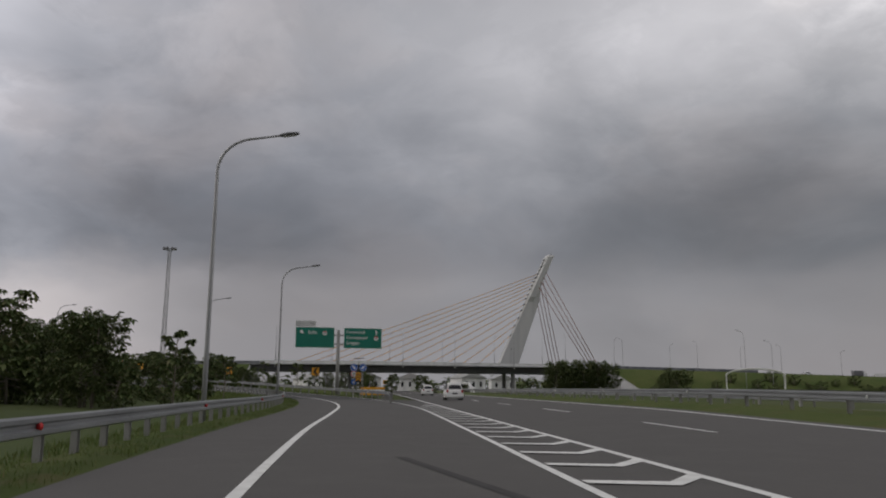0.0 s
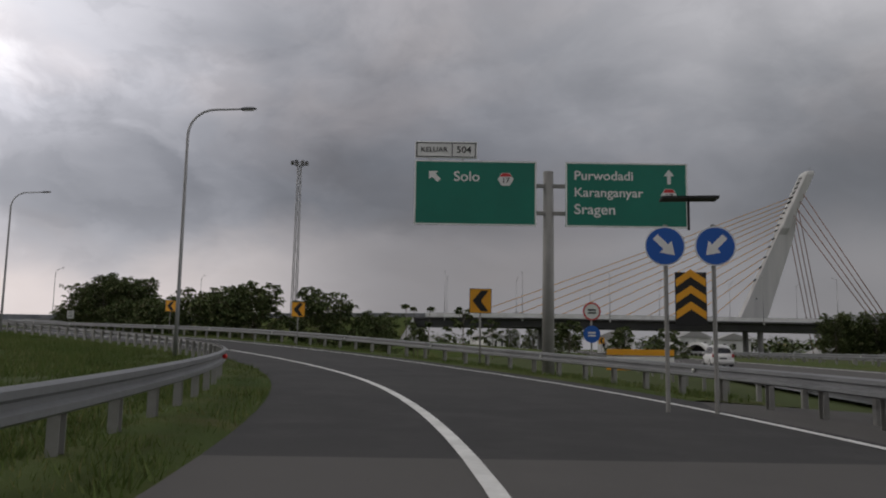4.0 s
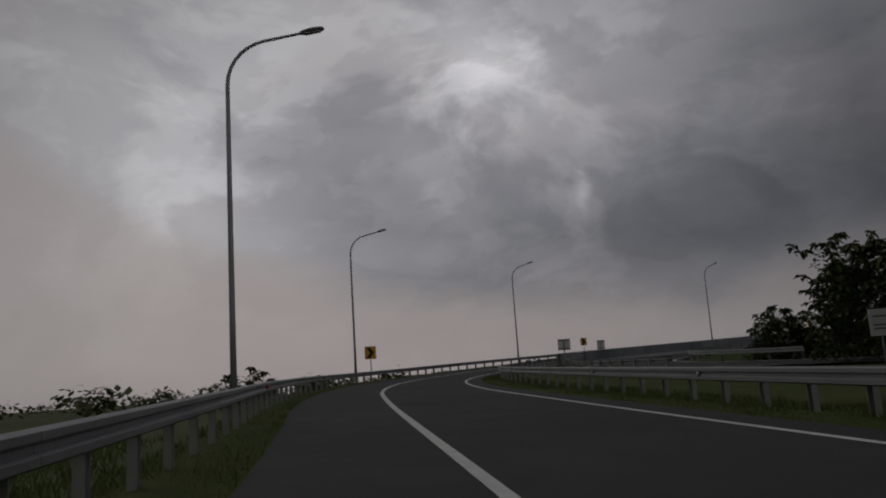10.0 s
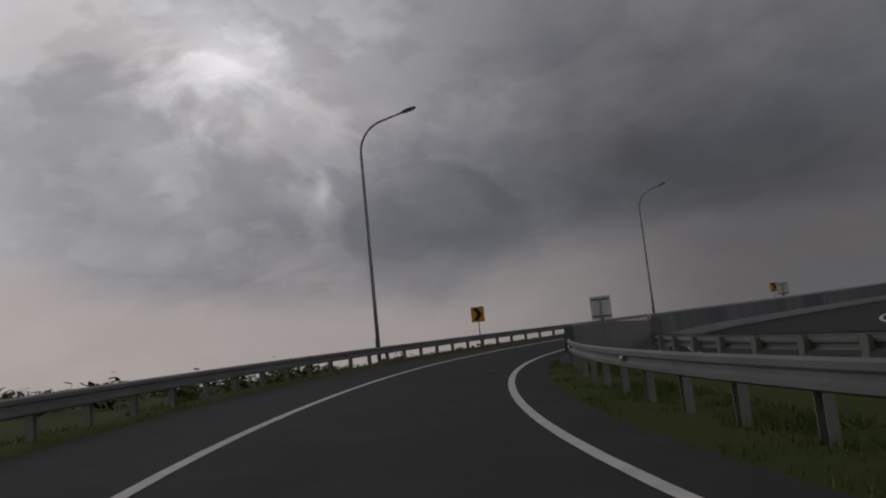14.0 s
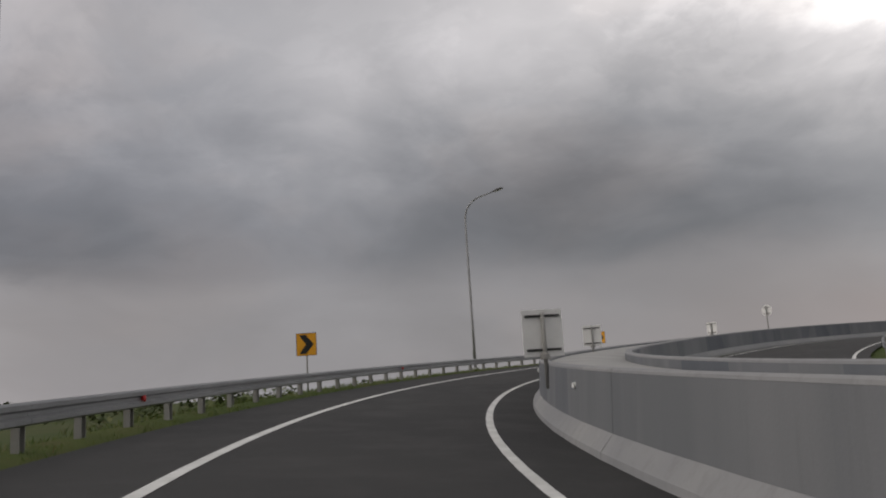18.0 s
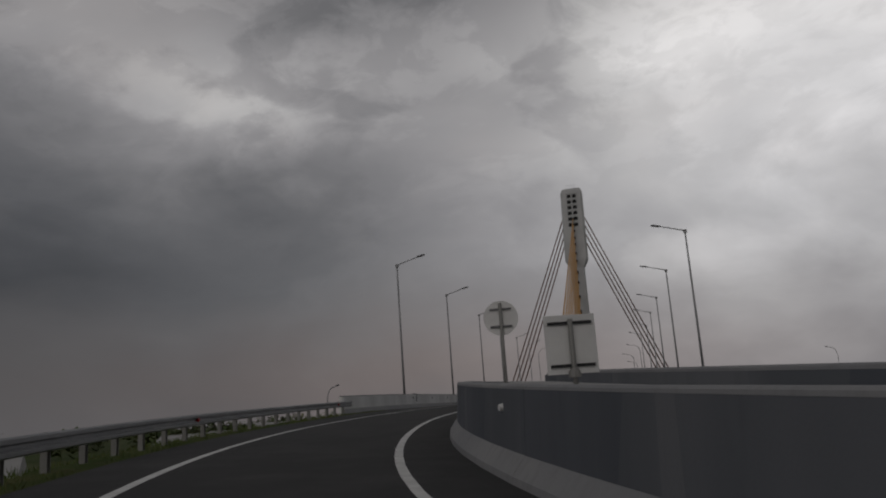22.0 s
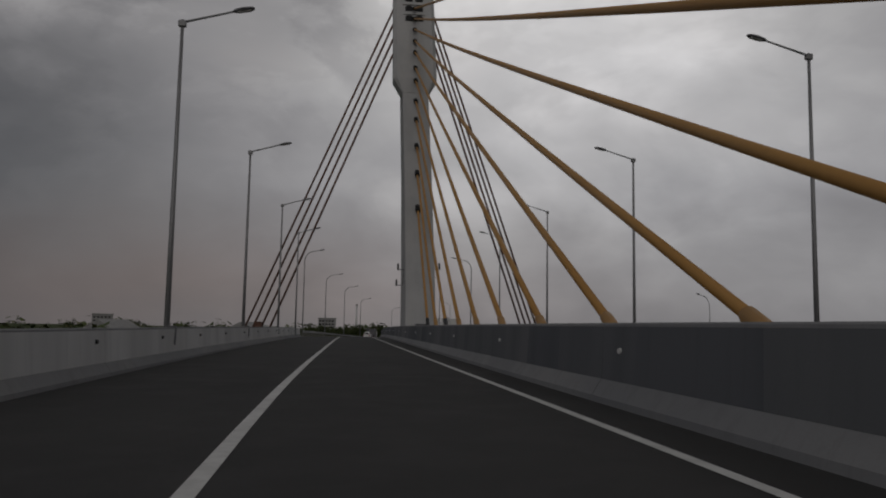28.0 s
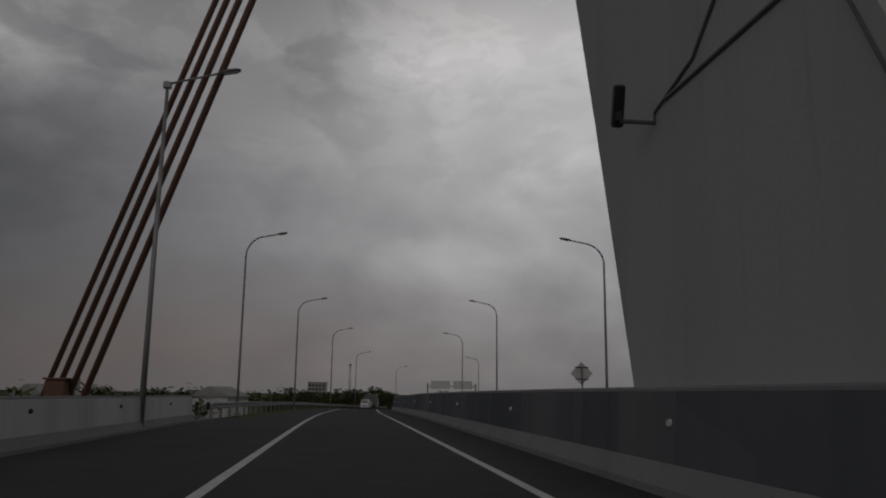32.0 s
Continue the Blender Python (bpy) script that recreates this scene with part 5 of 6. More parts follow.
for x in (-4.0, -2.9):
    bm = bmesh.new()
    box(bm, x - 0.03, x + 0.03, 0.08, 0.14, 8.0, 8.6)
    part("tab_bracket", bm, POSTSTEEL, direction)


def round_face(parent, x, z, r, mat, y=-0.012, t=0.02):
    bm = bmesh.new()
    bmesh.ops.create_cone(bm, cap_ends=True, segments=32, radius1=r, radius2=r, depth=t, matrix=Matrix.Translation((x, y, z)) @ Matrix.Rotation(radians(90), 4, "X"))
    return part("disc", bm, mat, parent)


# the nose of the gore
nose = thing("gore_sign", "two blue arrow discs above a striped marker board", "road sign")
nose.matrix_world = Matrix.Translation((-8.6, 77.6, 0.1)) @ Matrix.Rotation(radians(6), 4, "Z")
for x in (-0.42, 0.42):
    bm = bmesh.new()
    tube(bm, [(x, 0.06, -0.4), (x, 0.06, 3.5)], 0.04, 8)
    part("post", bm, POSTSTEEL, nose)
    d = round_face(nose, x * 1.05, 3.1, 0.36, SIGNWHITE)
    round_face(d, x * 1.05, 3.1, 0.335, SIGNBLUE, -0.02)
    k = -1 if x < 0 else 1
    bm = bmesh.new()
    c = Matrix.Translation((x * 1.05, 0, 3.1)) @ Matrix.Rotation(radians(45 * k), 4, "Y")
    pts = [(-0.06, 0.24), (0.06, 0.24), (0.06, -0.02), (0.15, -0.02), (0, -0.24), (-0.15, -0.02), (-0.06, -0.02)]
    pts = [((c @ Vector((a, 0, b_))).x, (c @ Vector((a, 0, b_))).z) for a, b_ in pts]
    flat_shape(bm, pts, -0.03)
    part("arrow", bm, SIGNWHITE, d)
bm = bmesh.new()
box(bm, -0.5, 0.5, -0.2, 0.2, 3.95, 3.99)
box(bm, -0.02, 0.02, 0.04, 0.08, 3.4, 3.96)
part("solar_panel", bm, SIGNBLACK, nose)
bm = bmesh.new()
plate(bm, 0.55, 0.95, 0.02, 2.15)
mk = part("marker_board", bm, SIGNBLACK, nose)
for k in range(3):
    bm = bmesh.new()
    z = 1.8 + 0.29 * k
    flat_shape(bm, [(-0.26, z - 0.02), (0, z + 0.16), (0.26, z - 0.02), (0.26, z + 0.12), (0, z + 0.3), (-0.26, z + 0.12)], -0.012)
    part("stripe", bm, YELLOW, mk, "yellow stripe")
# orange and grey crash cushion
cushion = thing("crash_cushion", "orange and white barrier boards at the gore nose", "crash barrier")
cushion.matrix_world = Matrix.Translation((-9.2, 100.0, 0.05)) @ Matrix.Rotation(radians(6), 4, "Z")
for k, mat in enumerate((YELLOW, SIGNWHITE, YELLOW)):
    bm = bmesh.new()
    box(bm, -1.5, 1.5, -0.03, 0.03, 0.35 + 0.34 * k, 0.62 + 0.34 * k, 0.01)
    part("rail", bm, mat, cushion)
for x in (-1.2, 1.2):
    bm = bmesh.new()
    box(bm, x - 0.05, x + 0.05, 0.035, 0.12, -0.2, 1.4, 0.01)
    part("upright", bm, POSTSTEEL, cushion)

# speed signs on one post
speed = thing("speed_sign", "white speed disc above a blue disc on one post", "road sign")
speed.matrix_world = Matrix.Translation((-11.2, 96.5, 0.3)) @ Matrix.Rotation(radians(18), 4, "Z")
bm = bmesh.new()
tube(bm, [(0, 0.05, -0.5), (0, 0.05, 2.95)], 0.04, 8)
part("post", bm, POSTSTEEL, speed)
d = round_face(speed, 0, 2.6, 0.38, RED)
d = round_face(d, 0, 2.6, 0.31, SIGNWHITE, -0.02)
bm = bmesh.new()
for z in (2.66, 2.54):
    box(bm, -0.17, 0.17, -0.036, -0.031, z - 0.035, z + 0.035)
part("bars", bm, SIGNBLACK, d)
d = round_face(speed, 0, 1.65, 0.36, SIGNBLUE)
bm = bmesh.new()
for z in (1.71, 1.59):
    box(bm, -0.17, 0.17, -0.028, -0.0225, z - 0.035, z + 0.035)
part("bars", bm, SIGNWHITE, d)

# cameras and conduits on the tower
def cctv(ds, du, h, out, turn):
    ob = thing("traffic_camera", "black tube camera on a bracket fixed to the tower", "camera", "tower cameras")
    foot = tower_point(ds, du, h)
    ahead, right = frame_at(455)[1], frame_at(455)[2]
    tip = foot + right * out
    bm = bmesh.new()
    tube(bm, [foot, tip], 0.035, 8)
    part("bracket", bm, HEADGREY, ob)
    bm = bmesh.new()
    box(bm, -0.08, 0.08, -0.30, 0.30, -0.08, 0.09, 0.03, Matrix.Translation(tip + Vector((0, 0, 0.22))) @ Matrix.Rotation(radians(turn), 4, "Z") @ Matrix.Rotation(radians(68), 4, "X"))
    part("housing", bm, BLACK, ob)
    bm = bmesh.new()
    box(bm, -0.05, 0.05, -0.05, 0.05, 0.0, 0.2, 0.0, Matrix.Translation(tip))
    part("mount", bm, BLACK, ob)
    return ob


cctv(1.5, -1.15, 6.25, -0.55, 100)
cctv(4.5, -1.15, 5.0, -0.55, 100)
cctv(1.8, 1.39, 6.4, 0.6, 100)
for route, r in ((((1.5, 6.2), (3.0, 5.4), (4.4, 5.15), (4.5, 5.0)), 0.03), (((4.0, 5.2), (0.6, 5.15)), 0.035), (((0.3, 5.1), (0.3, 1.2)), 0.022)):
    bm = bmesh.new()
    tube(bm, [tower_point(ds, (-1.165 if h > 1.3 else -1.2), h) for ds, h in route], r, 6)
    part("conduit", bm, HEADGREY, tower)
# squat cabinet with a flat lid beside the tower's foot
cab = thing("cable_cabinet", "squat grey cabinet with a flat overhanging lid on the median", "cabinet")
cab.matrix_world = facing(449.6, 5.35, 0.0)
for nm, x, z0, z1 in (("body", 0.38, -0.05, 1.40), ("lid", 0.52, 1.403, 1.47)):
    bm = bmesh.new()
    box(bm, -x, x, -x * 0.8, x * 0.8, z0, z1, 0.015)
    part(nm, bm, HEADGREY, cab)

# ---------------------------------------------------------------- trees
def leaf_cloud(bm, rng, centre, spread, count, size):
    """Big drooping leaves round a centre, each two bent triangles with a fold."""
    for _ in range(count):
        v = Vector((rng.gauss(0, 1), rng.gauss(0, 1), rng.gauss(0, 1)))
        v = v.normalized() * (rng.random() ** 0.4)
        p = centre + Vector((v.x * spread.x, v.y * spread.y, v.z * spread.z))
        a = rng.uniform(0, 2 * math.pi)
        d = Vector((math.cos(a), math.sin(a), rng.uniform(-0.9, 0.25))).normalized()
        w = d.cross(Vector((0, 0, 1))).normalized()
        s = size * rng.uniform(0.6, 1.3)
        p0, p1 = p, p + d * s
        m0 = p + d * s * 0.5 + w * s * 0.30 + Vector((0, 0, 0.05))
        m1 = p + d * s * 0.5 - w * s * 0.30 + Vector((0, 0, 0.05))
        q = [bm.verts.new(x) for x in (p0, m0, p1, m1)]
        bm.faces.new((q[0], q[1], q[2]))
        bm.faces.new((q[0], q[2], q[3]))


def rosette(crown, wood, rng, root, out, size):
    """A shoot that stands out of the crown, with big leaves hanging round its tip."""
    tip = root + out
    tube(wood, [root, root.lerp(tip, 0.5) + Vector((0, 0, 0.04)), tip], [0.022, 0.016, 0.010], 4)
    turn = rng.uniform(0, 6.28)
    for k in range(9):
        a = turn + 2 * math.pi * k / 9 * 1.6
        d = Vector((math.cos(a), math.sin(a), rng.uniform(-0.75, 0.35))).normalized()
        w = d.cross(Vector((0, 0, 1))).normalized()
        s = size * rng.uniform(0.75, 1.25)
        p = tip - out * 0.12 * (k // 3)
        q = [p, p + d * s * 0.45 + w * s * 0.27 + Vector((0, 0, 0.05)), p + d * s * 0.85 + w * s * 0.15 - Vector((0, 0, s * 0.16)),
             p + d * s - Vector((0, 0, s * 0.30)), p + d * s * 0.85 - w * s * 0.15 - Vector((0, 0, s * 0.16)), p + d * s * 0.45 - w * s * 0.27 + Vector((0, 0, 0.05))]
        v = [crown.verts.new(x) for x in q]
        crown.faces.new((v[0], v[1], v[2], v[3]))
        crown.faces.new((v[0], v[3], v[4], v[5]))


def teak(seed, height, width, lobes, leaves, size, label, bare=0.35, shoots=4, stalks=0):
    rng = random.Random(seed)
    ob = thing("tree", label, "tree", "roadside trees")
    bm = bmesh.new()
    bend = Vector((rng.uniform(-0.3, 0.3), rng.uniform(-0.3, 0.3), 0))
    stem = [Vector((0, 0, -0.3)), bend * 0.4 + Vector((0, 0, height * 0.3)), bend + Vector((0, 0, height * 0.6)), bend * 1.4 + Vector((0, 0, height * 0.88))]
    tube(bm, stem, [0.05 + height * 0.014, 0.04 + height * 0.011, 0.03 + height * 0.008, 0.03], 8)
    crown = bmesh.new()
    for k in range(lobes):
        f = (k + 0.5) / lobes
        z = height * (bare + (1 - bare) * f) * rng.uniform(0.92, 1.05)
        a = 2.4 * k + rng.uniform(-0.5, 0.5)
        r = width * 0.5 * (1.0 - 0.65 * abs(f - 0.35) ** 1.2) * rng.uniform(0.55, 1.0)
        c = bend * f + Vector((math.cos(a) * r, math.sin(a) * r, z))
        tube(bm, [stem[1].lerp(stem[3], f * 0.8), stem[1].lerp(c, 0.6) + Vector((0, 0, 0.2)), c], [0.025 + height * 0.004, 0.03, 0.012], 5)
        sp = width * rng.uniform(0.13, 0.22)
        leaf_cloud(crown, rng, c, Vector((sp, sp, sp * 0.75)), leaves // lobes, size)
        if f > 0.45:
            for _ in range(stalks):
                v = Vector((rng.gauss(0, 0.45), rng.gauss(0, 0.45), 1.0)).normalized()
                rosette(crown, bm, rng, c + Vector((rng.gauss(0, sp * 0.5), rng.gauss(0, sp * 0.5), sp * 0.4)), v * rng.uniform(0.5, 1.25) * height / 7, size * 1.35)
        for _ in range(shoots):
            v = Vector((math.cos(a) + rng.gauss(0, 0.7), math.sin(a) + rng.gauss(0, 0.7), rng.uniform(0.2, 1.5))).normalized()
            rosette(crown, bm, rng, c + v * sp * 0.55, v * sp * rng.uniform(0.5, 1.0), size * 1.45)
    part("trunk", bm, BARK, ob, smooth_shade=True)
    part("crown", crown, LEAF, ob)
    return ob


dense = teak(1, 7.0, 6.5, 30, 5200, 0.36, "dark broad-leaved tree with a dense uneven crown", 0.12, 5, 3)
round_t = teak(2, 6.0, 7.0, 28, 4800, 0.34, "dark spreading tree behind the guard rail", 0.10, 5, 3)
sapling = teak(3, 5.2, 3.6, 14, 760, 0.40, "young open tree with large leaves below the embankment", 0.35, 4, 2)
slim = teak(4, 7.5, 4.0, 16, 1500, 0.32, "slim roadside tree with a pale trunk", 0.35, 4, 2)
tall = teak(5, 9.5, 6.4, 30, 5600, 0.36, "tall dark tree with a lumpy crown", 0.15)
bushy = teak(6, 2.2, 2.6, 12, 900, 0.22, "low leafy bush on the grass bank", 0.05, 2)


def tufted(seed, height, width, shoots, label):
    """An open young tree: bare rising shoots, each with a hanging tuft of large leaves."""
    rng = random.Random(seed)
    ob = thing("tree", label, "tree", "roadside trees")
    bm, crown = bmesh.new(), bmesh.new()
    tube(bm, [Vector((0, 0, -0.3)), Vector((0.05, 0, height * 0.45)), Vector((0, 0.05, height * 0.9))], [0.07, 0.05, 0.025], 7)
    for k in range(shoots):
        f = 0.4 + 0.6 * (k + 1) / shoots
        a = 2.4 * k + rng.uniform(-0.4, 0.4)
        r = width * 0.5 * (1.25 - f) * rng.uniform(0.7, 1.1) if shoots > 2 else 0.15
        root = Vector((0, 0, height * (f - 0.18)))
        tip = Vector((math.cos(a) * r, math.sin(a) * r, height * f * 0.94))
        tube(bm, [root, root.lerp(tip, 0.6) - Vector((0, 0, 0.1)), tip], [0.03, 0.022, 0.014], 5)
        for j in range(4):
            rosette(crown, bm, rng, root.lerp(tip, 1.0 - 0.07 * j) - Vector((0, 0, 0.03)), Vector((rng.gauss(0, 0.12), rng.gauss(0, 0.12), 0.22)), 0.46)
    part("trunk", bm, BARK, ob, smooth_shade=True)
    part("crown", crown, LEAF, ob)
    return ob


whip = tufted(8, 6.2, 1.0, 2, "thin sapling with one hanging tuft of leaves")
spindly = tufted(9, 6.6, 6.2, 15, "open young tree with separate tufts of large leaves")


def ground_at(x, y):
    """Level of the bank or field under a place beside the ramp."""
    i = int(np.argmin((_ex - x) ** 2 + (_ny - y) ** 2))
    s = float(_st[i])
    p, ahead, right, bk = frame_at(s)
    u = (Vector((x, y, 0)) - p).dot(right)
    if u < 0:
        a, out, z = bank_left(min(s, 362))
        over = max(0.0, out - u)
    else:
        out = rail_r(min(s, 231)) + 1.6 if s < 165 else other_mid(s) + 6.4
        z = max(0.0, at(s, out).z)
        over = max(0.0, u - out)
    return max(-0.14, z - over / SLOPE - 0.05)


def plant(src, spots):
    for k, (x, y, sc) in enumerate(spots):
        m = Matrix.Translation((x, y, ground_at(x, y))) @ Matrix.Rotation(1.7 * k + 0.4, 4, "Z") @ Matrix.Scale(sc, 4)
        if src.get("used"):
            ob = copy_thing(src, m)
            ob.matrix_world = m
        else:
            src["used"] = 1
            src.matrix_world = m


# clump between the ramp and the motorway
plant(dense, [(-44, 131, 0.87), (-50, 136, 0.88), (-39, 135, 0.85), (-60, 141, 0.76), (-56, 148, 0.95), (-70, 150, 0.82), (-78, 158, 0.92),
              (-90, 170, 0.88), (-95, 177, 0.82), (-88, 180, 0.95), (-80, 170, 0.9)])
plant(round_t, [(-34.5, 138.5, 0.68), (-47, 127, 0.85), (-53, 130, 0.76), (-60.3, 137, 0.6), (-66, 144, 0.88), (-74, 150, 0.9), (-85, 161, 0.88), (-100, 180, 0.7), (-98, 173.5, 0.72)])
# left of the ramp, before the curve
plant(slim, [(-23.6, 51.5, 0.76), (-25.5, 55, 0.74), (-21.2, 37, 0.72)])
plant(tall, [(-22.2, 50, 0.60), (-35.6, 78.4, 0.84), (-39, 76, 0.78), (-34, 66, 0.66), (-40, 72, 0.72), (-47, 70, 0.9), (-52, 80, 0.8), (-38, 56, 0.8), (-33, 45, 0.7), (-45, 84, 0.6)])
plant(sapling, [(-81, 112, 0.8), (-14.4, 46.3, 0.4), (-31, 142, 0.6), (-16, 150, 0.75), (-10.5, 158, 0.7), (-5, 166, 0.7), (-83, 118.5, 0.5)])
plant(spindly, [(-83.5, 119.5, 0.95), (-97.8, 172.5, 0.8), (-45.5, 126, 0.72), (-15.2, 44.3, 0.7), (-16.3, 58.3, 0.58)])
plant(bushy, [(-26, 72, 1.0), (-30, 80, 1.1), (-36, 88, 1.1), (-103, 135.8, 0.9), (-87.5, 123.5, 0.7), (-42, 94, 0.9), (-20, 58, 0.9), (-90, 116, 1.2), (-78, 106, 1.4), (-70, 100, 1.3)])
# round the bridge's far end and under it
plant(tall, [(36, 258, 1.05), (41, 262, 1.1), (46, 264, 1.1), (51, 266, 1.1), (56, 268, 1.0), (-38, 305, 0.8), (-46, 312, 0.75), (-30, 318, 0.7), (66, 240, 0.6)])
plant(round_t, [(43.7, 151, 0.75), (38, 262, 1.3), (48, 268, 1.3)])
plant(bushy, [(62, 150, 1.1), (70, 152, 1.2), (78, 148, 1.0), (88, 160, 1.3), (-18, 160, 0.7), (-12, 168, 0.7), (-3, 175, 1.0), (4, 186, 1.0)])
plant(bushy, [(-27, 61, 1.6), (-30, 64, 1.4), (-33, 60, 1.8), (-36, 66, 2.0), (-33, 74, 1.2), (-39, 63, 2.0), (-24, 53, 1.3), (-20.5, 49, 1.1), (-27, 56, 1.4)])
plant(tall, [(-31, 62, 0.60), (-36.5, 61, 0.74), (-41, 66, 0.8)])
# scrub on the bank of the bridge's approach
rng_b = random.Random(77)
for k in range(16):
    s = 500 + 9.0 * k
    p = at(s, other_mid(s) + 6.4 + rng_b.uniform(6.0, 17.0))
    plant(bushy, [(p.x, p.y, rng_b.uniform(0.8, 1.7))])
# trees where the road bends away past the bridge
for k in range(10):
    x, y = 236 + 5.0 * (k % 3), 378 - 4.4 * k
    plant(round_t if k % 2 else dense, [(x, y, (8.3 + 0.9 * (k * 2 % 3) - ground_at(x, y)) / (6.6 if k % 2 else 7.4))])
plant(bushy, [(202.4, 340.5, 1.6), (196, 347, 0.9)])
plant(whip, [(-34.0, 148.0, 1.02), (-33.2, 148.6, 0.97), (-31.6, 149.2, 0.98)])
plant(spindly, [(-28.3, 152, 0.95), (-25.5, 156, 0.75)])

# woods and villages far off, one band of lumpy crowns
def far_woods():
    rng = random.Random(11)
    bm = bmesh.new()
    for k in range(620):
        a = rng.uniform(0, 2 * math.pi)
        r = rng.uniform(330, 900)
        c = Vector((-20 + math.cos(a) * r, 190 + math.sin(a) * r, 0))
        i = int(np.argmin((_ex - c.x) ** 2 + (_ny - c.y) ** 2))
        rel = c - M0
        if math.hypot(_ex[i] - c.x, _ny[i] - c.y) < 40 or -20 < rel.dot(MR) < 50:
            continue
        hgt = rng.uniform(8.0, 13.0) * (0.8 + r / 1500)
        for _ in range(5):
            o = c + Vector((rng.gauss(0, 5), rng.gauss(0, 5), hgt * rng.uniform(0.3, 0.62)))
            sp = hgt * rng.uniform(0.3, 0.5)
            leaf_cloud(bm, rng, o, Vector((sp * 1.3, sp * 1.3, sp)), 26, hgt * 0.30)
    tagged(new("far_woods", finish("far_woods", bm, LEAF)), "distant belts of dark trees", "trees", kind="stuff")


far_woods()


# ---------------------------------------------------------------- grass
def grass_strip(name, label, rows_, count, seed, tall_=0.22):
    """Blades scattered between two lines along the road."""
    rng = random.Random(seed)
    bm = bmesh.new()
    for _ in range(count):
        s0, s1, f0, f1 = rows_[rng.randrange(len(rows_))]
        s = rng.uniform(s0, s1)
        t = rng.random()
        p = at(s, f0(s) * (1 - t) + f1(s) * t, -0.05)
        if noise.noise(p * 0.6) < -0.25:
            continue
        a = rng.uniform(0, 6.28)
        h = tall_ * rng.uniform(0.4, 1.25) * (1 + 0.7 * noise.noise(p * 0.9))
        d = Vector((math.cos(a), math.sin(a), 0))
        lean = Vector((rng.gauss(0, 0.35), rng.gauss(0, 0.35), 1)) * h
        w = d * rng.uniform(0.006, 0.017)
        q = [bm.verts.new(x) for x in (p - w, p + w, p + lean)]
        bm.faces.new(q)
    return tagged(new(name, finish(name, bm, BLADE)), label, "grass", kind="stuff")


grass_strip("verge_grass", "uneven green grass under the guard rail", [(0, 75, lambda s: asphalt_l(s) - 0.1, lambda s: rail_l(s) - 1.2), (60, 160, lambda s: asphalt_l(s) - 0.05, lambda s: rail_l(s) - 1.4),
            (60, 160, lambda s: asphalt_l(s) - 0.05, lambda s: rail_l(s) - 1.4)], 60000, 21, 0.16)
grass_strip("verge_grass", "thin grass along the outer guard rail", [(160, 362, lambda s: asphalt_l(s) - 0.02, lambda s: rail_l(s) - 0.9)], 40000, 22, 0.13)
grass_strip("verge_grass", "green grass between the line and the rail", [(80, 230, lambda s: asphalt_r(s) + 0.05, lambda s: rail_r(s) + 1.2)], 70000, 23, 0.13)
grass_strip("bank_grass", "long green grass down the ramp bank", [(66, 165, lambda s: rail_l(s) - 1.2, lambda s: rail_l(s) - 6.5)], 52000, 24, 0.24)


# ---------------------------------------------------------------- vehicles on the motorway
def wheel_meshes():
    tyre, rim = bmesh.new(), bmesh.new()
    prof = ((0.19, -0.09), (0.29, -0.095), (0.315, -0.06), (0.315, 0.06), (0.29, 0.095), (0.19, 0.09))
    turn = [2 * math.pi * k / 20 for k in range(20)]
    rings(tyre, [[Vector((x, r * math.cos(a), r * math.sin(a))) for a in turn] for r, x in prof], True, False)
    bmesh.ops.create_cone(rim, cap_ends=True, segments=20, radius1=0.2, radius2=0.17, depth=0.12, matrix=Matrix.Rotation(radians(90), 4, "Y"))
    for k in range(5):
        a = 2 * math.pi * k / 5
        box(rim, -0.075, 0.075, -0.02, 0.02, 0.02, 0.185, 0.0, Matrix.Rotation(a, 4, "X"))
    return finish("tyre", tyre, BLACK), finish("rim", rim, SIGNBACK)


TYRE, RIM = wheel_meshes()


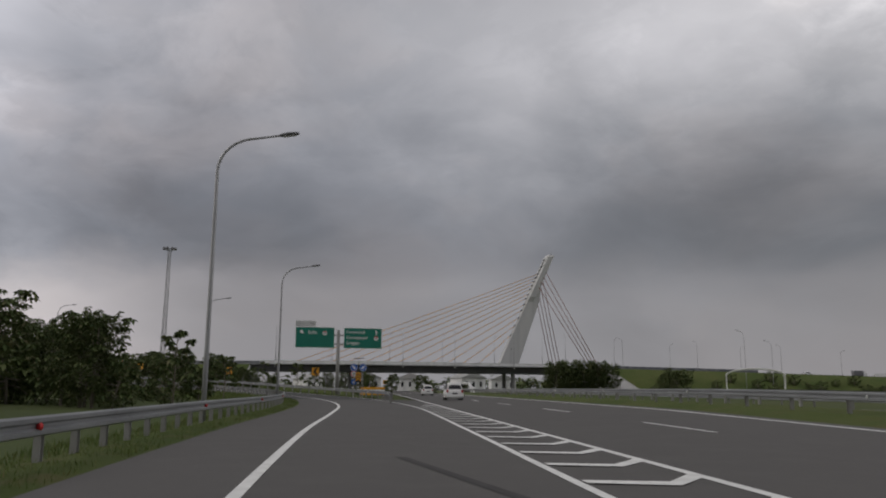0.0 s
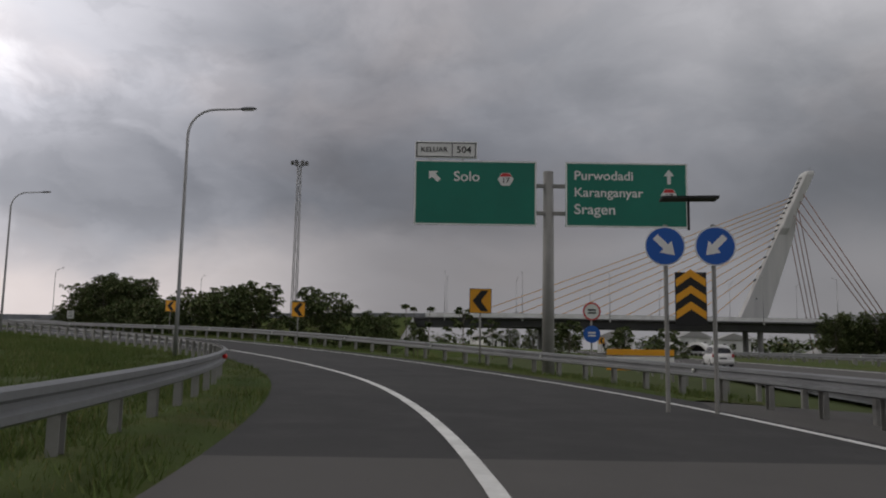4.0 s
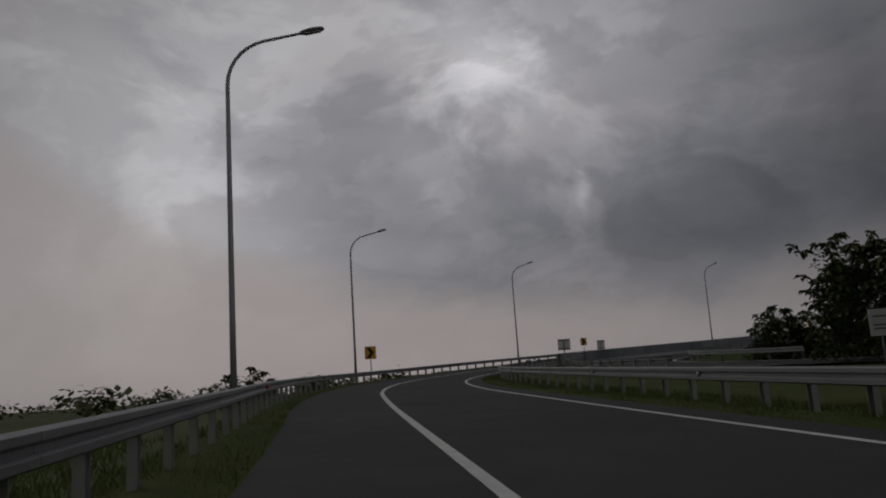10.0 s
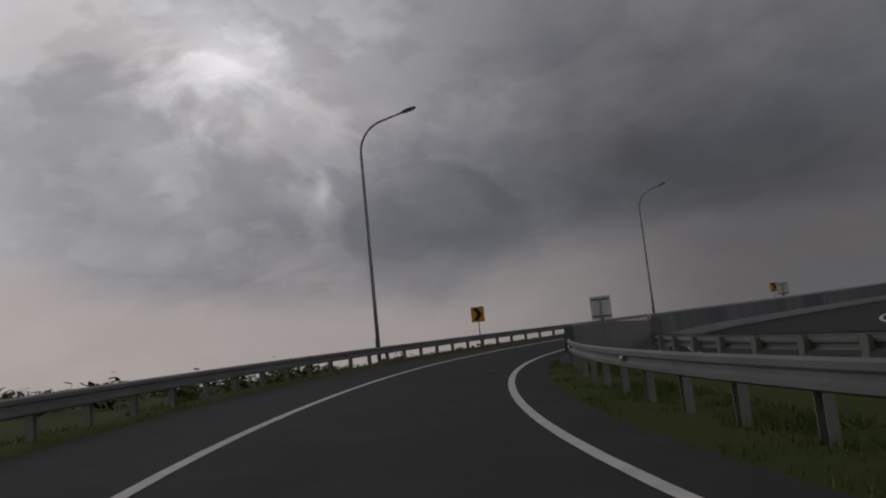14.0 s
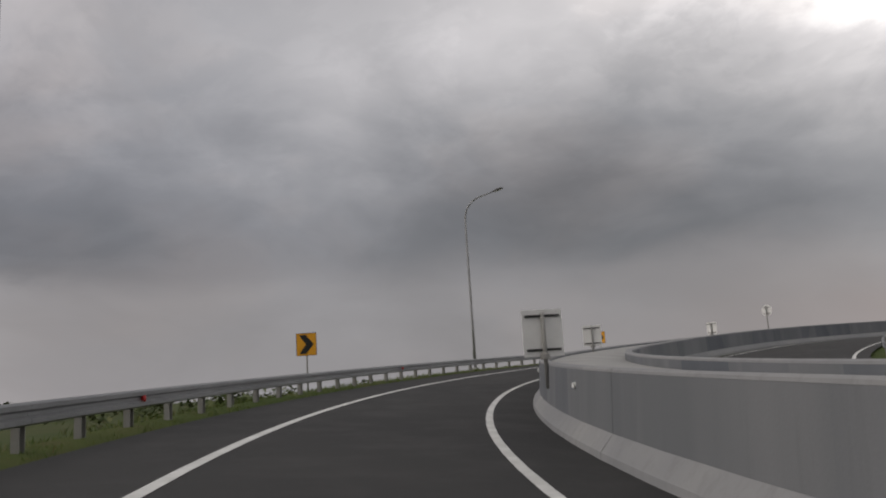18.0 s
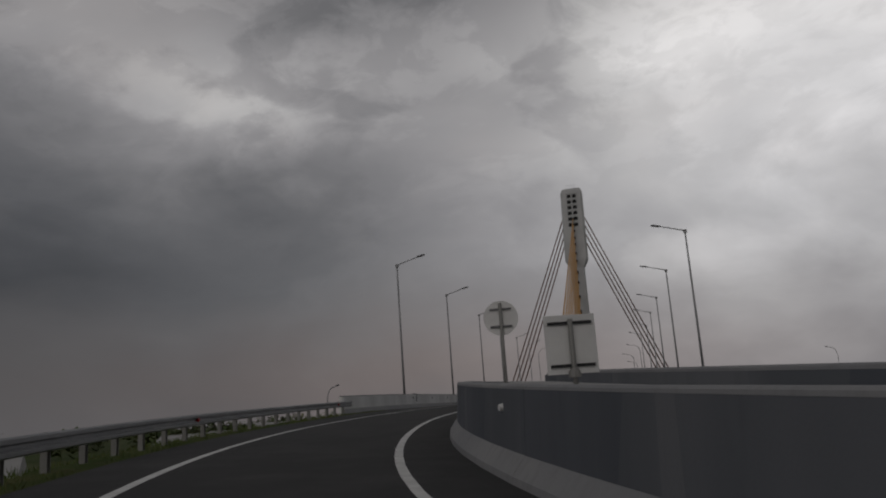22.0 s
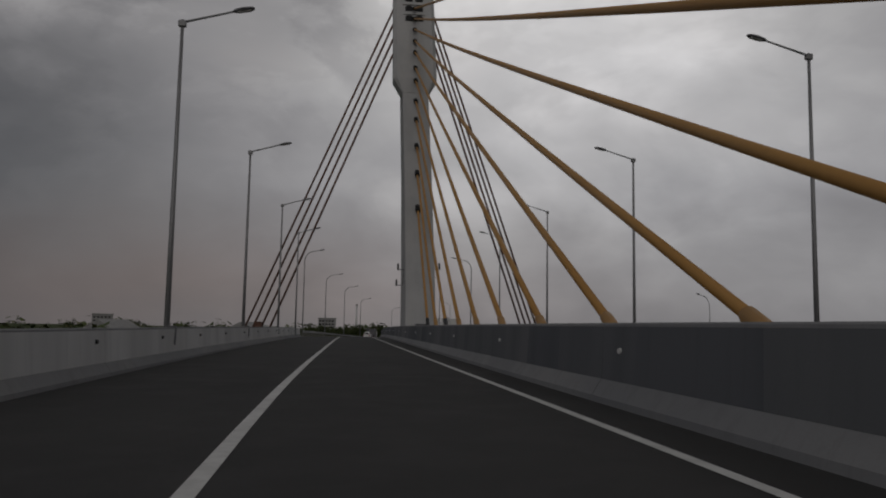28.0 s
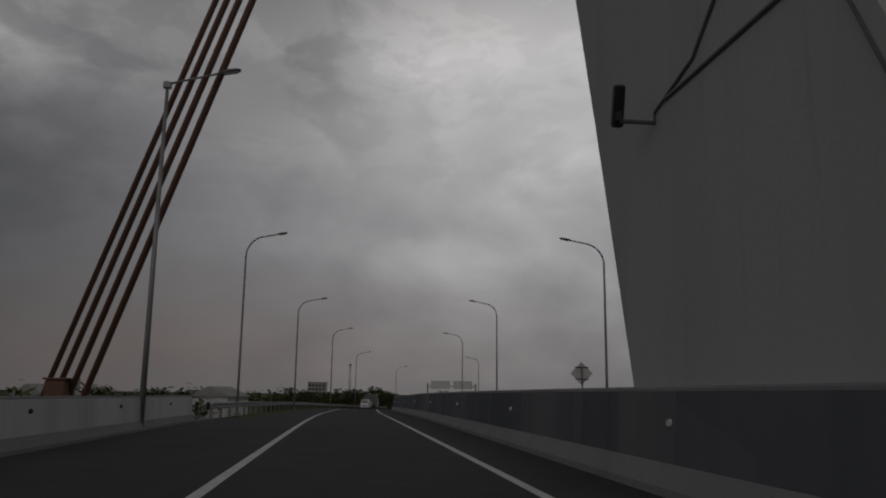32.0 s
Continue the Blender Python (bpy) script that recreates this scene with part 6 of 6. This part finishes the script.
def hatchback(label):
    """A small white people carrier, nose to +y, its origin on the road below its middle."""
    ob = thing("car", label, "car", "cars on the motorway")
    w = 0.83
    # outline of the body from tail to nose, lower edge and belt line
    spine = ((-2.02, 0.34, 0.62, 0.72), (-2.05, 0.30, 0.80, 0.95), (-1.95, 0.24, 0.98, 0.99), (-1.2, 0.20, 0.99, 1.0), (0.2, 0.20, 0.96, 1.0),
             (0.95, 0.22, 0.92, 0.99), (1.6, 0.24, 0.80, 0.96), (1.95, 0.28, 0.66, 0.86), (2.05, 0.34, 0.52, 0.70))
    bm = bmesh.new()
    loops = []
    for y, lo, hi, k in spine:
        ww = w * k
        loops.append([Vector(v) for v in ((-ww * 0.92, y, lo), (-ww, y, lo + 0.12), (-ww, y, hi - 0.12), (-ww * 0.93, y, hi), (0, y, hi + 0.02),
                                         (ww * 0.93, y, hi), (ww, y, hi - 0.12), (ww, y, lo + 0.12), (ww * 0.92, y, lo), (0, y, lo - 0.02))])
    rings(bm, loops)
    bmesh.ops.recalc_face_normals(bm, faces=bm.faces)
    body = part("body", bm, CARWHITE, ob, smooth_shade=True)
    bm = bmesh.new()
    loops = []
    for y, z, ww in ((-1.93, 0.98, 0.74), (-1.78, 1.42, 0.66), (-1.55, 1.62, 0.60), (-0.6, 1.68, 0.60), (0.25, 1.62, 0.59), (0.55, 1.45, 0.62), (1.15, 0.98, 0.72)):
        loops.append([Vector(v) for v in ((-ww * 1.06, y, 0.93), (-ww, y, max(z - 0.1, 0.95)), (-ww * 0.85, y, z), (0, y, z + 0.03), (ww * 0.85, y, z), (ww, y, max(z - 0.1, 0.95)), (ww * 1.06, y, 0.93))])
    rings(bm, loops)
    bmesh.ops.recalc_face_normals(bm, faces=bm.faces)
    part("roof", bm, CARWHITE, ob, smooth_shade=True)

    def pane(name, pts, label_=""):
        bm_ = bmesh.new()
        bm_.faces.new([bm_.verts.new(q) for q in pts])
        r = bmesh.ops.extrude_face_region(bm_, geom=bm_.faces[:])
        c = sum((Vector(q) for q in pts), Vector()) / len(pts)
        out = Vector((c.x, c.y, 0)).normalized() * 0.025 if abs(c.x) > 0.1 else Vector((0, math.copysign(0.025, c.y), 0.01))
        for v in r["geom"]:
            if isinstance(v, bmesh.types.BMVert):
                v.co += out
        bmesh.ops.recalc_face_normals(bm_, faces=bm_.faces)
        return part(name, bm_, CARGLASS, ob, label_)

    pane("rear_window", ((-0.62, -1.915, 1.06), (0.62, -1.915, 1.06), (0.54, -1.80, 1.40), (0, -1.79, 1.44), (-0.54, -1.80, 1.40)), "dark tinted rear window")
    pane("windscreen", ((-0.62, 1.02, 1.06), (0.62, 1.02, 1.06), (0.52, 0.57, 1.46), (-0.52, 0.57, 1.46)))
    for k in (-1, 1):
        pane("side_window", ((k * 0.755, -1.7, 1.05), (k * 0.755, -0.75, 1.05), (k * 0.645, -0.75, 1.52), (k * 0.66, -1.55, 1.48)))
        pane("side_window", ((k * 0.755, -0.68, 1.05), (k * 0.755, 0.75, 1.05), (k * 0.65, 0.4, 1.46), (k * 0.645, -0.68, 1.52)))
        bm = bmesh.new()
        box(bm, min(k * 0.62, k * 0.80), max(k * 0.62, k * 0.80), -2.09, -1.98, 0.74, 1.0, 0.02)
        part("tail_lamp", bm, TAIL, ob, "red tail lamp")
        bm = bmesh.new()
        box(bm, min(k * 0.46, k * 0.66), max(k * 0.46, k * 0.66), 1.94, 2.03, 0.58, 0.72, 0.02)
        part("headlamp", bm, GLASSY, ob)
        bm = bmesh.new()
        box(bm, min(k * 0.82, k * 1.0), max(k * 0.82, k * 1.0), 0.62, 0.74, 0.98, 1.12, 0.03)
        part("wing_mirror", bm, CARWHITE, ob)
        for y in (-1.22, 1.28):
            shared("tyre", TYRE, ob, Matrix.Translation((k * 0.76, y, 0.315)))
            wheel = [c for c in ob.children if c.name.startswith("tyre")][-1]
            shared("rim", RIM, wheel, Matrix.Translation((k * 0.03, 0, 0)))
    bm = bmesh.new()
    box(bm, -0.78, 0.78, -2.12, -1.98, 0.32, 0.56, 0.05)
    part("bumper", bm, CARWHITE, ob)
    bm = bmesh.new()
    box(bm, -0.24, 0.24, -2.135, -2.115, 0.60, 0.72)
    part("number_plate", bm, SIGNBLACK, ob, "blank dark number plate")
    bm = bmesh.new()
    box(bm, -0.5, 0.5, -1.98, -1.72, 1.60, 1.64, 0.015)
    part("spoiler", bm, CARWHITE, ob)
    return ob


car = hatchback("small white people carrier on the motorway lane")
car.matrix_world = Matrix.Translation((0.6, 78.0, 0.12)) @ Matrix.Rotation(radians(5), 4, "Z")
copy_thing(car, Matrix.Translation((-3.0, 128.0, 0.14)) @ Matrix.Rotation(radians(6), 4, "Z"))


# ---------------------------------------------------------------- far things round the bridge
def arch_canopy(width, height, depth, label, legs=0.0):
    ob = thing("arch_canopy", label, "canopy")
    bm = bmesh.new()
    n_ = 18
    t = 0.16 * height
    prof = [(math.cos(math.pi * k / n_), math.sin(math.pi * k / n_)) for k in range(n_ + 1)]
    outer = [(a * width / 2, c * height) for a, c in prof]
    inner = [(a * (width / 2 - t), c * (height - t)) for a, c in reversed(prof)]
    loop = outer + inner
    rings(bm, [[Vector((x, y, z - 0.1)) for x, z in loop] for y in (-depth / 2, depth / 2)])
    bmesh.ops.recalc_face_normals(bm, faces=bm.faces)
    part("shell", bm, SIGNWHITE, ob)
    # added near-black sheet that stands in for the shade under the arch
    if not legs:
        bm = bmesh.new()
        box(bm, -width / 2 + t, width / 2 - t, depth * 0.3, depth * 0.4, -0.1, height * 0.82)
        part("inner_shade_panel", bm, DARKHOLE, ob, "dark panel standing in for the shade inside")
    for x in ((-1, 1) if legs else ()):
        for y in (-depth * 0.4, depth * 0.4):
            bm = bmesh.new()
            tube(bm, [(x * (width / 2 - 0.15), y, -legs - 0.3), (x * (width / 2 - 0.15), y, 0.0)], 0.07, 8)
            part("leg", bm, SIGNWHITE, ob)
    return ob


arch = arch_canopy(6.4, 3.5, 4.0, "white arched canopy beside the road under the bridge")
arch.matrix_world = Matrix.Translation((6.3, 258.0, 0.0)) @ Matrix.Rotation(radians(-25), 4, "Z")
shelter = arch_canopy(10.0, 1.3, 4.0, "low white curved shelter roof on posts beyond the motorway", 4.0)
shelter.matrix_world = Matrix.Translation((55.5, 143.0, 4.0)) @ Matrix.Rotation(radians(-20), 4, "Z")


def low_house(w, d, h, label):
    ob = thing("house", label, "house", "far houses")
    bm = bmesh.new()
    box(bm, -w / 2, w / 2, -d / 2, d / 2, -0.5, h)
    part("wall", bm, WHITEWALL, ob)
    bm = bmesh.new()
    e = 0.5
    rings(bm, [[Vector((x, y, z)) for x, z in ((-w / 2 - e, h - 0.1), (w / 2 + e, h - 0.1), (w / 2 + e, h + 0.05), (0, h + w * 0.22), (-w / 2 - e, h + 0.05))] for y in (-d / 2 - e, d / 2 + e)])
    bmesh.ops.recalc_face_normals(bm, faces=bm.faces)
    part("roof", bm, CONCRETE, ob)
    for x in (-w * 0.3, 0.0, w * 0.3):
        for y, sgn in ((-d / 2, -1), (d / 2, 1)):
            bm = bmesh.new()
            box(bm, x - 0.5, x + 0.5, min(y, y + sgn * 0.06), max(y, y + sgn * 0.06), h * 0.4, h * 0.75, 0.0)
            part("window", bm, CARGLASS, ob)
    return ob


house = low_house(11, 9, 5.5, "pale low house with a grey roof among far trees")
house.matrix_world = Matrix.Translation((-33, 330, -0.1)) @ Matrix.Rotation(radians(20), 4, "Z")
for x, y, z, sc, a in ((-14, 342, -0.1, 1.0, -10), (10, 350, -0.1, 1.1, 30), (26, 362, -0.1, 1.0, 5), (262, 470, -0.1, 1.5, 70), (300, 425, -0.1, 1.5, 80), (-58, 338, -0.1, 0.9, 50)):
    copy_thing(house, Matrix.Translation((x, y, z)) @ Matrix.Rotation(radians(a), 4, "Z") @ Matrix.Scale(sc, 4))

def far_block(w, d, h, label):
    """A flat-roofed block with rows of windows."""
    ob = thing("apartment_building", label, "building", "far blocks")
    bm = bmesh.new()
    box(bm, -w / 2, w / 2, -d / 2, d / 2, -0.5, h)
    part("wall", bm, CONCRETE, ob)
    bm = bmesh.new()
    box(bm, -w / 2 - 0.4, w / 2 + 0.4, -d / 2 - 0.4, d / 2 + 0.4, h + 0.004, h + 0.8)
    part("roof", bm, CONCRETE, ob)
    pane = bmesh.new()
    box(pane, -0.9, 0.9, -0.06, 0.0, -0.8, 0.8)
    pane = finish("window", pane, CARGLASS)
    for f in range(int(h / 3.4)):
        for k in range(int(w / 3.2)):
            shared("window", pane, ob, Matrix.Translation((-w / 2 + 1.9 + 3.2 * k, -d / 2, 2.0 + 3.4 * f)))
    return ob


block = far_block(18, 12, 18, "pale grey apartment block far beyond the fields")
for az, dist, sc in ((-56.3, 760, 1.0), (-72.2, 820, 1.05)):
    p = Vector((0, 290, 0)) + Vector((-math.sin(radians(az)), math.cos(radians(az)), 0)) * dist
    m = Matrix.Translation((p.x, p.y, 0)) @ Matrix.Rotation(radians(az), 4, "Z") @ Matrix.Scale(sc, 4)
    if sc == 1.0:
        block.matrix_world = m
    else:
        copy_thing(block, m)

# gantry with two boards where the far road passes
gantry = thing("sign_gantry", "two pale sign boards on a steel gantry far off", "sign gantry")
gantry.matrix_world = Matrix.Translation((311, 338, 0.0)) @ Matrix.Rotation(radians(-82), 4, "Z")
for x in (-9.0, 9.0):
    bm = bmesh.new()
    tube(bm, [(x, 0, -0.5), (x, 0, 14.0)], 0.25, 10)
    part("leg", bm, POSTSTEEL, gantry)
bm = bmesh.new()
tube(bm, [(-9.0, 0, 12.9), (9.0, 0, 12.9)], 0.2, 8)
part("beam", bm, POSTSTEEL, gantry)
for x in (-4.2, 4.2):
    bm = bmesh.new()
    box(bm, x - 3.6, x + 3.6, -0.35, -0.22, 11.9, 14.9, 0.02)
    part("board", bm, SIGNBACK, gantry)

# slender stack beyond the fields
stack = thing("chimney", "slender grey chimney far beyond the road's end", "chimney")
stack.matrix_world = Matrix.Translation((300, 374.5, -0.2))
bm = bmesh.new()
tube(bm, [(0, 0, 0), (0, 0, 12.0), (0, 0, 20.5)], [0.7, 0.5, 0.38], 12)
part("shaft", bm, SIGNBACK, stack, smooth_shade=True)
bm = bmesh.new()
tube(bm, [(0, 0, 20.2), (0, 0, 20.7)], 0.5, 12)
part("rim", bm, POSTSTEEL, stack)

# traffic on the road past the bridge
copy_thing(car, facing(588, -2.4, 0.0))


def box_truck(label):
    """A small lorry, nose to +y, its origin on the road below its middle."""
    ob = thing("lorry", label, "lorry")
    bm = bmesh.new()
    box(bm, -1.05, 1.05, -2.8, 1.3, 0.95, 3.0, 0.04)
    cargo = part("cargo_box", bm, HEADGREY, ob)
    for x in (-0.53, 0.53):
        bm = bmesh.new()
        box(bm, x - 0.49, x + 0.49, -2.84, -2.804, 1.02, 2.92, 0.01)
        part("rear_door", bm, HEADGREY, cargo)
    bm = bmesh.new()
    rings(bm, [[Vector((x, y, z)) for y, z in ((1.4, 0.6), (3.1, 0.6), (3.15, 1.3), (2.75, 2.25), (1.4, 2.3))] for x in (-0.95, 0.95)])
    bmesh.ops.recalc_face_normals(bm, faces=bm.faces)
    part("cab", bm, CARWHITE, ob)
    bm = bmesh.new()
    box(bm, -0.4, 0.4, -2.7, 2.9, 0.55, 0.94, 0.02)
    part("chassis", bm, BLACK, ob)
    bm = bmesh.new()
    box(bm, -1.0, 1.0, -2.86, -2.74, 0.42, 0.60, 0.02)
    part("bumper", bm, BLACK, ob)
    for k in (-1, 1):
        bm = bmesh.new()
        box(bm, k * 0.82 - 0.11, k * 0.82 + 0.11, -2.90, -2.862, 0.66, 0.80)
        part("tail_lamp", bm, TAIL, ob, "red tail lamp")
        for y in (-1.6, 2.2):
            shared("tyre", TYRE, ob, Matrix.Translation((k * 0.88, y, 0.38)) @ Matrix.Scale(1.2, 4))
    return ob


box_truck("small grey lorry with a closed box on the far road").matrix_world = facing(612, -4.6, 0.0)

# old tyre marks at the start of the ramp
marks = thing("tyre_marks", "dark rubber skid mark on the asphalt", "road marking", kind="structure")
for du in (1.35,):
    bm = bmesh.new()
    ribbon(bm, 8.0, 14.5, [lambda s, du=du: (0.72 - (s - 8.0) * 0.17 + du, 0.006), lambda s, du=du: (0.92 - (s - 8.0) * 0.17 + du, 0.006)], 1.0)
    part("mark", bm, RUBBERMARK, marks)
